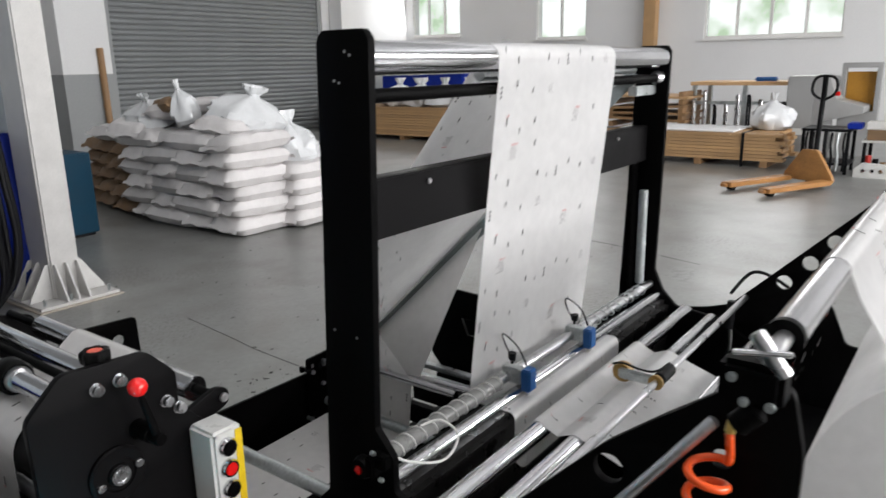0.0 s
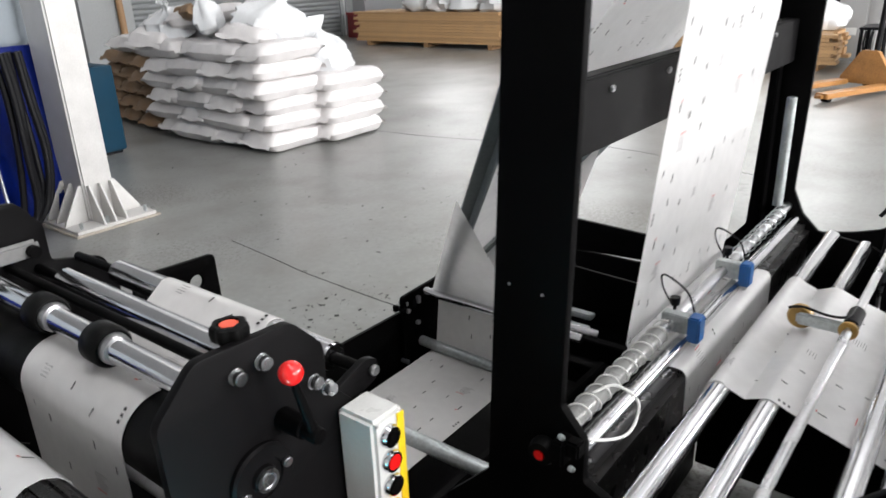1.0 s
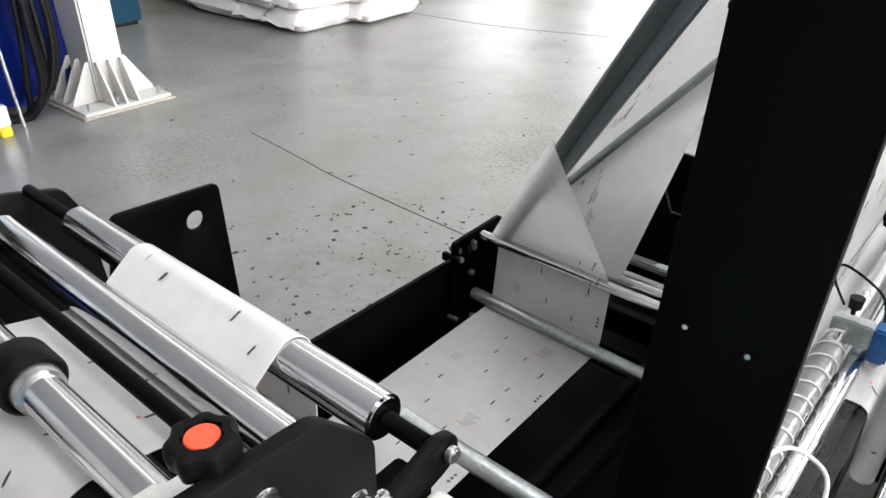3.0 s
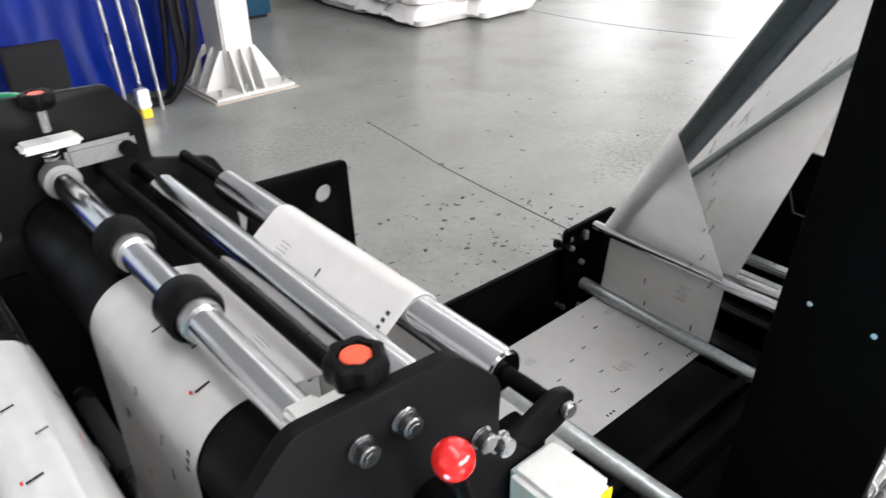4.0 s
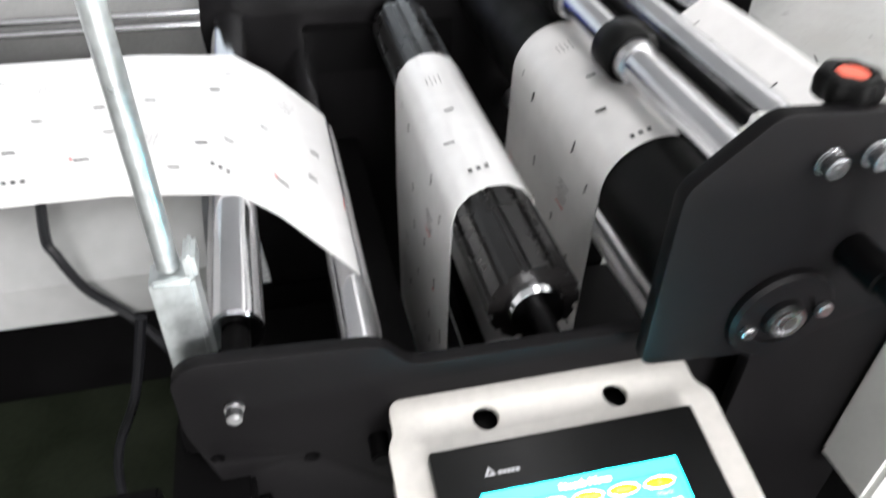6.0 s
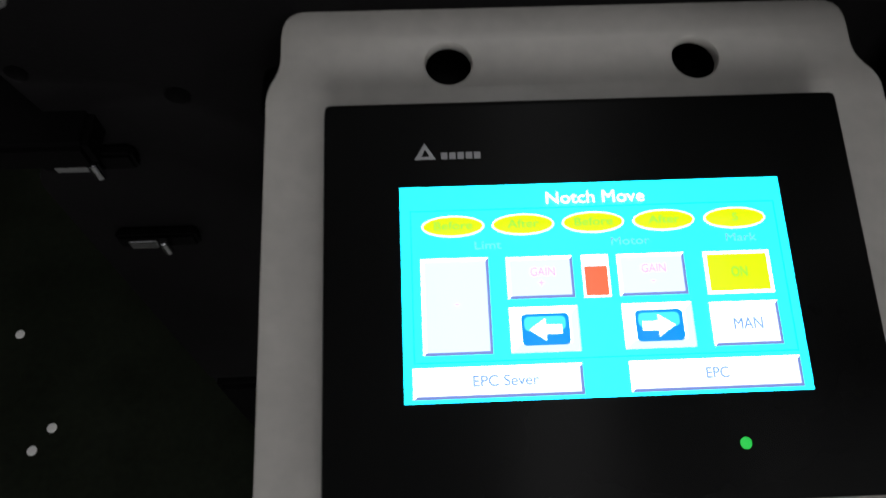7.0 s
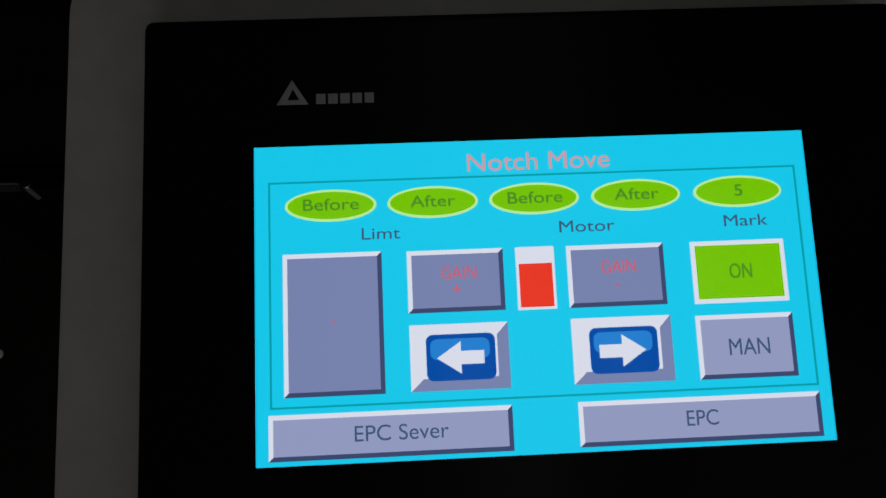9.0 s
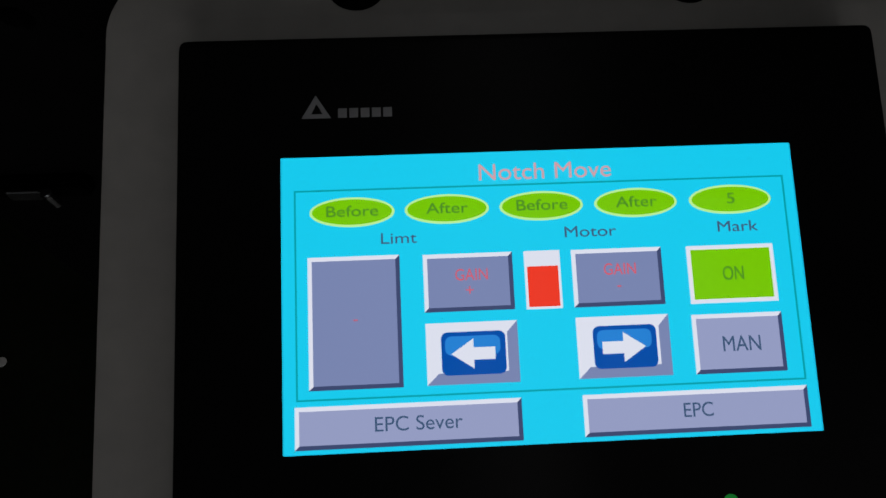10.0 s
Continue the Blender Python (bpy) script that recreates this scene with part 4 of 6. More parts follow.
spl = part("ribbed_roller", splined(0.436, 0.936, 0.040, 1.345, 1.93), WEBRUBBER, feed, "black ribbed rubber roller")
part("bearing_ring", lathe((0.436, 1.334, 0.936), (0.436, 1.346, 0.936), [(0, 0.012), (0, 0.0225), (0.5, 0.025), (1, 0.025), (1, 0.012)], 32), CHROME, spl, "bright bearing ring")
part("shaft", cyl((0.436, 1.297, 0.936), (0.436, 1.969, 0.936), 0.009, 16), BLACK, spl)
roller("idler_roller", 0.199, 0.938, 0.0225, 1.358, 1.965, CHROME, "chrome idler roller", 0.011, ends=(1.297, 1.969))
roller("idler_roller", 0.295, 0.878, 0.017, 1.298, 1.965, CHROME, "chrome idler roller")
roller("idler_roller", 1.0, 0.722, 0.014, 1.20, 1.785, ZINC, "galvanised idler tube", 0.006, ends=(1.19, 1.79))

# near plate hardware
for _x, _z in ((0.569, 1.116), (0.601, 1.118), (0.665, 1.062), (0.684, 1.045)):
    bolt((_x, 1.25, _z), (0, -1, 0), 0.0075, feed)
bolt((0.197, 1.284, 0.940), (0, -1, 0), 0.0055, feed)
bolt((0.495, 1.97, 0.989), (0, -1, 0), 0.008, feed)
part("brass_fitting", lathe((0.57, 1.968, 0.985), (0.57, 1.94, 0.985), [(0, 0.014), (0.4, 0.016), (0.5, 0.009), (1, 0.008)], 20), BRASS, feed, "brass fitting")
_f = part("bearing_flange", lathe((0.581, 1.2495, 0.988), (0.581, 1.240, 0.988), [(0, 0.040), (0.5, 0.040), (0.8, 0.037), (0.8, 0.024), (0.5, 0.023), (0.5, 0.016), (1.0, 0.015), (1.0, 0.010), (0.3, 0.009)], 48), CHARCOAL, feed, "round bearing flange")
part("bearing_core", lathe((0.581, 1.2405, 0.988), (0.581, 1.2365, 0.988), [(0, 0.006), (0, 0.0140), (1, 0.0135), (1, 0.0105), (0.4, 0.010), (0.4, 0.0075), (0.9, 0.007)], 32), STEEL, _f, "bright bearing ring")
for _x, _z in ((0.609, 0.994), (0.553, 0.982)):
    part("screw", cyl((_x, 1.2425, _z), (_x, 1.236, _z), 0.006, 16), STEEL, _f)
arm = part("bracket_arm", plate([(0.690, 1.028), (0.752, 1.048), (0.772, 1.040), (0.772, 1.018), (0.758, 1.010), (0.70, 1.0)], "y", 1.252, 0.010, 0.008), CHARCOAL, feed)
part("screw", cyl((0.760, 1.2515, 1.030), (0.760, 1.244, 1.030), 0.007, 16), STEEL, arm)


def star_knob(x, y, z, parent):
    b = bmesh.new()
    seg, rows = 56, []
    for t, q in ((0, 0.55), (0.0, 0.8), (0.15, 0.95), (0.6, 1.0), (0.9, 0.95), (1.0, 0.82), (1.0, 0.58), (0.86, 0.56)):
        rows.append([b.verts.new((x + 0.0195 * q * (1 + 0.07 * math.cos(7 * a)) * math.cos(a), y + 0.0195 * q * (1 + 0.07 * math.cos(7 * a)) * math.sin(a), z + 0.019 * t))
                     for a in (2 * math.pi * i / seg for i in range(seg))])
    for a, c in zip(rows, rows[1:]):
        for i in range(seg):
            b.faces.new((a[i], a[(i + 1) % seg], c[(i + 1) % seg], c[i]))
    b.faces.new(rows[0][::-1])
    b.faces.new(rows[-1])
    k = part("star_knob", b, RUBBER, parent, "black star knob with orange cap")
    part("cap", lathe((x, y, z + 0.0165), (x, y, z + 0.0182), [(0, 0.0098), (0.6, 0.0098), (1, 0.009)], 28), ORANGE, k, "orange cap")
    part("stem", cyl((x, y, z - 0.030), (x, y, z - 0.0003), 0.006, 14), STEEL, k)


star_knob(0.588, 1.276, 1.141, feed)
star_knob(0.584, 1.925, 1.149, feed)
for _y in (1.295, 1.925):
    part("clamp_block", box(0.548, 0.618, _y - 0.018, _y + 0.018, 1.100, 1.1095, 0.004), LIGHTGREY, feed, "light steel clamp block")
    if _y < 1.5:
        part("clamp_lug", box(0.548, 0.572, _y - 0.016, _y + 0.010, 1.1100, 1.122, 0.003), LIGHTGREY, feed, "light steel clamp lug")
    part("bearing_lug", lathe((0.583, _y - 0.012, 1.056), (0.583, _y + 0.012, 1.056), [(0, 0.0167), (0, 0.0225), (1, 0.0225), (1, 0.0167)], 28), CASTING, feed)
    _sp = [(0.580 + 0.009 * math.cos(k * 0.9), _y + 0.009 * math.sin(k * 0.9), 1.08 + 0.0028 * k * 0.36) for k in range(22)]
    part("spring", tube(_sp, 0.0016, 6, None, 3), STEEL, feed, "steel spring")
part("swing_arm", box(0.600, 0.690, 1.945, 1.958, 1.055, 1.085, 0.006), CASTING, feed, "grey steel swing arm")
part("pivot", cyl((0.675, 1.944, 1.068), (0.675, 1.93, 1.068), 0.011, 16), BLACK, feed)

# red-ball lever
lev = part("lever", lathe((0.619, 1.2005, 1.039), (0.603, 1.204, 1.110), [(0, 0.0035), (0, 0.0062), (1, 0.0042), (1, 0.002)], 16), BLACK, feed, "black lever with a red ball")
part("ball", ball((0.6015, 1.2045, 1.119), 0.0128, 4), RED, lev, "glossy red ball grip")
part("hub", lathe((0.619, 1.2495, 1.040), (0.619, 1.192, 1.039), [(0, 0.013), (0.6, 0.012), (0.62, 0.0095), (0.95, 0.0095), (1, 0.008)], 20), BLACK, lev)

# push-button box
pb = part("button_box", box(0.693, 0.745, 1.190, 1.249, 0.79, 1.012, 0.005), LIGHTGREY, feed, "light grey push-button box")
part("yellow_strip", box(0.7315, 0.7435, 1.1885, 1.1899, 0.80, 1.005, 0.0003), YELLOW, pb, "yellow label strip")
for _k, (_z, _m) in enumerate(((0.985, BLACK), (0.951, RED), (0.917, BLACK))):
    part("button_bezel", lathe((0.716, 1.1899, _z), (0.716, 1.1815, _z), [(0, 0.0145), (0.5, 0.0145), (1, 0.0125), (1, 0.010), (0.7, 0.0098)], 32), CHROME, pb, "chrome button bezel")
    part("button_cap", cyl((0.716, 1.1860, _z), (0.716, 1.1800, _z), 0.0098, 28), _m, pb)
part("stop_collar", lathe((0.716, 1.1899, 0.875), (0.716, 1.183, 0.875), [(0, 0.018), (1, 0.018), (1, 0.01)], 32), YELLOW, pb)
part("stop_button", lathe((0.716, 1.183, 0.875), (0.716, 1.165, 0.875), [(0, 0.012), (0.2, 0.019), (0.7, 0.020), (1.0, 0.015)], 32), RED, pb, "red mushroom stop button")
part("green_button", cyl((0.716, 1.1899, 0.832), (0.716, 1.180, 0.832), 0.011, 28), GREEN, pb)
for _x, _z in ((0.698, 1.006), (0.698, 0.796)):
    part("screw", cyl((_x, 1.1898, _z), (_x, 1.1885, _z), 0.0025, 12, 0.0003), STEEL, pb)
part("box_bracket", box(0.70, 0.755, 1.262, 1.30, 0.75, 1.0, 0.003), BLACK, feed)

# vertical rod with clevis block
rod = part("clevis", box(0.157, 0.186, 1.318, 1.345, 0.90, 1.030, 0.003), ZINC, feed, "grey steel clevis block")
part("rod", cyl((0.170, 1.332, 1.031), (0.165, 1.334, 1.62), 0.0075, 16), ZINC, rod, "galvanised upright rod")
part("clevis_ear", box(0.181, 0.189, 1.318, 1.345, 1.028, 1.048, 0.003), ZINC, rod)
part("clevis_foot", box(0.15, 0.195, 1.31, 1.35, 0.86, 0.8995, 0.003), BLACK, rod)
part("foot_bracket", box(0.14, 0.20, 1.262, 1.35, 0.84, 0.8595, 0.003), BLACK, feed)
# lower hardware at the machine's end
part("end_rail", box(-0.60, 0.135, 1.262, 1.280, 0.842, 0.874, 0.003), BLACK, feed)
for _k in range(16):
    part("rack_tooth", box(-0.20 + 0.02 * _k, -0.19 + 0.02 * _k, 1.259, 1.2615, 0.846, 0.868, 0.0005), CABLE, feed)
part("drain_hose", tube([(0.125, 1.40, 0.93), (0.10, 1.40, 0.84), (0.055, 1.41, 0.71), (0.03, 1.42, 0.40), (0.03, 1.42, 0.02)], 0.0045, 8), CABLE, feed)
for _x, _z in ((0.185, 0.826), (0.193, 0.741)):
    _sw = part("latch", box(_x - 0.025, _x + 0.025, 1.276, 1.2835, _z - 0.007, _z + 0.007, 0.002), BLACK, feed, "black sliding latch")
    part("latch_plate", box(_x - 0.017, _x + 0.001, 1.2735, 1.2757, _z - 0.0045, _z + 0.0045, 0.001), STEEL, _sw)
    part("latch_tab", cyl((_x + 0.0055, 1.2725, _z - 0.007), (_x + 0.0055, 1.2725, _z + 0.007), 0.003, 16, 0.001), CHROME, _sw)

# ---- folding bay ----
part("bay_rail", plate([(0.86, 0.45), (0.86, 0.700), (1.455, 0.692), (1.47, 0.67), (1.47, 0.45)], "y", 1.79, 0.010, 0.01), BLACK, feed, "black side rail of the folding bay")
part("bay_rail", box(0.90, 1.56, 1.405, 1.425, 0.515, 0.545, 0.003), CHARCOAL, feed)
part("bay_rail", box(0.90, 1.62, 1.335, 1.355, 0.56, 0.60, 0.003), BLACK, feed)
part("bay_end_plate", plate([(1.40, 0.50), (1.40, 0.74), (1.55, 0.745), (1.58, 0.70), (1.58, 0.50)], "y", 1.775, 0.010, 0.008), BLACK, feed)
for _x, _z in ((1.415, 0.70), (1.45, 0.655), (1.455, 0.545), (1.43, 0.52), (1.40, 0.565)):
    part("rail_bolt", cyl((_x, 1.7895, _z), (_x, 1.766, _z), 0.006, 12), STEEL, feed)
_r = random.Random(8)
for _k in range(9):
    _x, _z = 1.385 + 0.013 * _k, 0.705 + _r.uniform(-0.005, 0.012)
    part("adjuster", box(_x, _x + 0.011, 1.775 + _r.uniform(-0.012, 0.01), 1.795 + _r.uniform(0, 0.012), _z, _z + _r.uniform(0.008, 0.02), 0.002), (BLACK, CABLE, STEEL)[_k % 3], feed)
part("fold_bar", cyl((1.481, 1.77, 0.730), (1.478, 1.33, 0.726), 0.0105, 20), CHROME, feed, "chrome folding bar")
part("fold_bar", cyl((1.545, 1.77, 0.700), (1.56, 1.33, 0.700), 0.010, 20), CHROME, feed, "chrome folding bar")
part("fold_bar", cyl((1.463, 1.775, 0.597), (1.458, 1.38, 0.590), 0.013, 20), ZINC, feed, "galvanised folding bar")
part("fold_bar", box(1.66, 1.685, 1.40, 1.64, 0.672, 0.686, 0.003), ZINC, feed)
part("fold_bar", box(1.60, 1.62, 1.38, 1.60, 0.672, 0.684, 0.003), ZINC, feed)
part("bay_floor", box(1.501, 2.138, 1.262, 1.785, 0.0, 0.36, 0.004), BLACK, feed)
for _k in range(4):
    part("bay_slat", box(1.60 + 0.13 * _k, 1.63 + 0.13 * _k, 1.262, 1.785, 0.44, 0.50, 0.003), BLACK, feed)
part("bay_back_plate", box(2.10, 2.112, 1.262, 1.785, 0.3605, 0.66, 0.003), BLACK, feed)

# ---- folding tower ----
tower = thing("folding_tower", (1.5, 1.1, 0), "black steel folding tower with a chrome top roller between two posts", "machine")
POST = [(1.050, 1.556), (1.060, 1.570), (1.140, 1.570), (1.152, 1.556), (1.160, 1.30), (1.182, 0.82), (1.26, 0.74), (1.26, 0.02), (0.72, 0.02), (0.72, 0.70),
        (0.86, 0.79), (1.035, 0.865), (1.035, 0.925), (1.070, 0.965), (1.058, 1.30)]
part("post", plate(POST, "x", 0.905, 0.014, 0.006), BLACK, tower, "black upright post plate")
POST_R = [(1.075, 1.545), (1.085, 1.560), (1.160, 1.560), (1.170, 1.545), (1.180, 1.20), (1.195, 0.82), (1.26, 0.74), (1.26, 0.02), (0.72, 0.02), (0.72, 0.72),
          (0.90, 0.815), (1.02, 0.83), (1.06, 0.87), (1.088, 0.93), (1.082, 1.20)]
part("post", plate(POST_R, "x", 2.14, 0.014, 0.006), BLACK, tower, "black upright post plate")
part("post_rib", box(2.10, 2.139, 1.15, 1.165, 0.84, 1.30, 0.003), BLACK, tower)
part("slide_rod", cyl((2.085, 1.11, 0.90), (2.085, 1.11, 1.17), 0.012, 16), ZINC, tower)
part("top_roller", cyl((0.93, 1.098, 1.531), (2.13, 1.098, 1.527), 0.026, 48, 0.003), CHROME, tower, "chrome top roller")
_t = part("guide_rod", cyl((0.9195, 1.105, 1.476), (2.139, 1.105, 1.474), 0.011, 24), BLACK, tower, "black guide rod")
part("end_cap", lathe((0.9195, 1.105, 1.476), (0.945, 1.105, 1.476), [(0, 0.018), (0.5, 0.02), (1, 0.012)], 24), LIGHTGREY, _t)
part("end_cap", lathe((2.139, 1.105, 1.474), (2.11, 1.105, 1.474), [(0, 0.018), (0.5, 0.02), (1, 0.012)], 24), STEEL, _t)
part("cross_plate", box(0.9195, 2.139, 1.128, 1.138, 1.245, 1.345, 0.003), CHARCOAL, tower, "charcoal cross plate")
part("cross_flange", box(0.9195, 2.139, 1.1385, 1.165, 1.337, 1.345, 0.002), CHARCOAL, tower)
part("cable_clip", box(0.9192, 0.9235, 1.095, 1.12, 1.285, 1.32, 0.002), LIGHTGREY, tower)
for _x, _y, _z in ((0.905, 1.145, 1.117), (0.905, 1.098, 1.113), (0.905, 1.085, 1.535), (0.905, 1.108, 1.497), (0.905, 1.094, 1.54), (0.905, 1.117, 1.50)):
    part("post_screw", cyl((_x - 0.0005, _y, _z), (_x - 0.003, _y, _z), 0.0022, 12), STEEL, tower)
for _k in range(6):
    part("post_screw", cyl((0.93 + 0.2 * _k, 1.1275, 1.325), (0.93 + 0.2 * _k, 1.122, 1.325), 0.005, 12), STEEL, tower)
part("lower_plate", plate([(1.18, 0.56), (1.60, 0.60), (1.655, 0.66), (1.60, 0.86), (1.56, 0.875), (1.18, 0.86)], "x", 1.80, 0.010, 0.012, [[(1.28, 0.73), (1.52, 0.74), (1.54, 0.79), (1.28, 0.80)]]), BLACK, tower, "black slotted lower plate")
part("cross_tie", box(0.92, 2.139, 1.20, 1.23, 0.55, 0.60, 0.003), BLACK, tower)
part("cross_tie", box(0.92, 2.139, 1.17, 1.19, 0.70, 0.78, 0.003), BLACK, tower)
# former: two bars meeting at the foot
APEX, FTL, FTR = Vector((1.535, 1.765, 0.705)), Vector((0.965, 1.125, 1.50)), Vector((2.005, 1.125, 1.50))


def angle_bar(p, q, w):
    p, q = Vector(p), Vector(q)
    m = Matrix.Translation(p) @ (q - p).to_track_quat("Y", "Z").to_matrix().to_4x4()
    l = (q - p).length
    b = box(-w / 2, w / 2, 0, l, -0.003, 0.003, 0.001, None, m)
    return box(-w / 2, -w / 2 + 0.005, 0, l, -w, -0.0035, 0.001, b, m)


part("former_bar", angle_bar(APEX.lerp(FTL, 0.04), FTL, 0.027), DULLSTEEL, tower, "galvanised former bar")
part("former_bar", angle_bar(APEX.lerp(FTR, 0.04), FTR, 0.034), DULLSTEEL, tower, "galvanised former bar")
part("former_top_bar", cyl(FTL + Vector((0.32, 0, 0)), FTR, 0.012, 16), ZINC, tower)
part("former_stay", box(2.0, 2.139, 1.11, 1.135, 1.43, 1.455, 0.003), ZINC, tower)
# base adjuster with red centre
_a = part("adjuster_knob", lathe((0.904, 1.085, 0.902), (0.880, 1.085, 0.902), [(0, 0.010), (0.3, 0.011), (0.3, 0.019), (0.6, 0.020), (1, 0.016)], 28), RUBBER, tower, "black adjuster knob with red centre")
part("centre", cyl((0.8795, 1.085, 0.902), (0.877, 1.085, 0.902), 0.008, 20), RED, _a)
_b = box(0.872, 0.904, 1.048, 1.066, 0.900, 0.935, 0.003)
box(0.878, 0.898, 1.030, 1.050, 0.915, 0.938, 0.003, _b)
part("clamp_block", _b, BLACK, tower)
for _y, _z in ((1.055, 0.936), (1.04, 0.895)):
    part("clamp_screw", cyl((0.885, _y, _z), (0.878, _y, _z + 0.007), 0.004, 14), ZINC, tower)

# rollers of the tower's foot
SENSOR_BAR = (1.098, 0.886)
part("sensor_bar", cyl((0.92, *SENSOR_BAR), (2.139, *SENSOR_BAR), 0.011, 20), STEEL, tower, "steel sensor bar")
part("lower_roller", cyl((0.92, 1.075, 0.855), (2.139, 1.075, 0.855), 0.014, 28), CHROME, tower, "chrome roller")
part("guide_beam", box(0.92, 2.139, 1.036, 1.108, 0.690, 0.8465, 0.013), WEBRUBBER, tower, "glossy black guide beam with rounded edges")
part("chrome_roller", cyl((0.92, 0.982, 0.829), (2.12, 0.982, 0.829), 0.018, 36), CHROME, tower, "chrome roller")
part("chrome_roller", cyl((0.92, 0.905, 0.825), (2.10, 0.905, 0.825), 0.016, 36), CHROME, tower, "chrome roller")
_t = part("wheel_rod", cyl((0.90, 0.843, 0.872), (2.199, 0.843, 0.872), 0.008, 20), STEEL, tower, "steel rod carrying an amber wheel")
part("wheel_arm", box(1.522, 1.532, 0.838, 0.930, 0.858, 0.882, 0.004), ZINC, _t)
part("amber_wheel", lathe((1.532, 0.925, 0.868), (1.552, 0.925, 0.868), [(0, 0.006), (0, 0.020), (0.3, 0.023), (0.7, 0.023), (1, 0.020), (1, 0.006)], 32), AMBER, _t, "amber rubber wheel")
part("collar", cyl((1.533, 0.843, 0.872), (1.60, 0.843, 0.872), 0.014, 20), CABLE, _t)
part("amber_collar", cyl((1.512, 0.843, 0.872), (1.5215, 0.843, 0.872), 0.016, 20), AMBER, _t)
part("cable", tube([(1.53, 0.945, 0.885), (1.528, 0.92, 0.893), (1.53, 0.88, 0.886), (1.535, 0.85, 0.889), (1.60, 0.845, 0.885)], 0.0025, 6), CABLE, _t)
part("chrome_roller", cyl((0.855, 0.766, 0.8125), (2.1995, 0.766, 0.8125), 0.017, 32), CHROME, tower, "chrome roller")
part("chrome_roller", cyl((0.855, 0.722, 0.7960), (2.1995, 0.722, 0.7960), 0.015, 32), CHROME, tower, "chrome roller")
ARM = [(1.07, 0.80), (0.95, 0.822), (0.885, 0.842), (0.515, 1.215), (0.50, 1.285), (0.465, 1.285), (0.43, 1.20), (0.66, 0.905), (0.625, 0.88), (0.585, 0.785), (0.485, 0.772), (0.475, 0.43), (0.67, 0.425), (0.68, 0.02), (1.07, 0.02)]
ARM_NEAR = [(1.07, 0.80), (0.95, 0.822), (0.885, 0.868), (0.660, 1.102), (0.598, 1.152), (0.528, 1.205), (0.50, 1.222), (0.472, 1.215), (0.458, 1.15), (0.462, 0.90), (0.47, 0.02), (1.07, 0.02)]
FAR_HOLES = [ring2d(0.749, 0.93, 0.020), ring2d(0.690, 0.992, 0.020), ring2d(0.636, 1.055, 0.020), ring2d(0.565, 1.118, 0.014)]
NEAR_HOLES = [ring2d(0.654, 1.072, 0.018), ring2d(0.532, 1.124, 0.011), ring2d(0.745, 0.965, 0.018)]
part("unwind_arm", plate(ARM, "x", 2.20, 0.012, 0.012, FAR_HOLES), BLACK, tower, "black lightened unwind arm with round holes")
part("unwind_arm", plate(ARM_NEAR, "x", 0.842, 0.012, 0.012, NEAR_HOLES), BLACK, tower, "black lightened unwind arm with round holes")
part("unwind_base", box(0.86, 2.19, 0.45, 0.72, 0.02, 0.60, 0.005), BLACK, tower)
part("nip_roller", cyl((0.875, 0.490, 1.257), (2.19, 0.490, 1.257), 0.0178, 48, 0.004), CHROME, tower, "large chrome nip roller")
part("nip_shaft", cyl((0.805, 0.490, 1.257), (0.8745, 0.490, 1.257), 0.009, 20), STEEL, tower)
_y = part("yoke", box(0.800, 0.838, 0.474, 0.532, 1.206, 1.250, 0.006), BLACK, tower, "black yoke block of the nip roller")
part("yoke_pin", cyl((0.805, 0.502, 1.280), (0.805, 0.474, 1.243), 0.0075, 16), STEEL, _y)
part("yoke_bar", cyl((0.800, 0.520, 1.259), (0.800, 0.469, 1.267), 0.0032, 12), CHROME, _y)
for _q in ((0.799, 0.518, 1.236), (0.799, 0.506, 1.214), (0.799, 0.483, 1.214)):
    part("yoke_screw", cyl(_q, (_q[0] - 0.006, _q[1], _q[2]), 0.0048, 12), ZINC, _y)
part("end_ring", lathe((0.866, 0.490, 1.257), (0.876, 0.490, 1.257), [(0, 0.012), (0, 0.019), (1, 0.019), (1, 0.012)], 32), RUBBER, tower)
part("air_cylinder", cyl((0.805, 0.494, 1.2055), (0.802, 0.512, 1.186), 0.012, 24), BLACK, tower, "black air cylinder")
part("air_fitting", cyl((0.800, 0.514, 1.192), (0.798, 0.516, 1.178), 0.0052, 12), BRASS, tower, "brass air fitting")
part("push_rod", cyl((0.805, 0.532, 1.184), (0.790, 0.640, 1.040), 0.0065, 16), STEEL, tower, "bright steel push rod")
part("chain", tube([(2.12, 0.86, 0.82), (2.12, 0.855, 0.76), (2.12, 0.86, 0.70), (2.12, 0.855, 0.64)], 0.005, 6), STEEL, tower)
part("chain_cylinder", cyl((2.12, 0.862, 0.80), (2.12, 0.858, 0.88), 0.012, 16), CABLE, tower)
_coil = [(0.798 + 0.017 * math.sin(k * 0.5), 0.533 - 0.019 * math.cos(k * 0.5), 1.146 - 0.0021 * k) for k in range(90)]
part("coiled_hose", tube([(0.798, 0.516, 1.178), (0.797, 0.514, 1.164)] + _coil[1:], 0.0042, 10, None, 3), HOSE, tower, "orange coiled air hose")
part("air_hose", tube([(2.28, 0.905, 0.85), (2.30, 0.85, 0.92), (2.28, 0.76, 0.90), (2.25, 0.68, 0.84)], 0.005, 8), CABLE, tower)


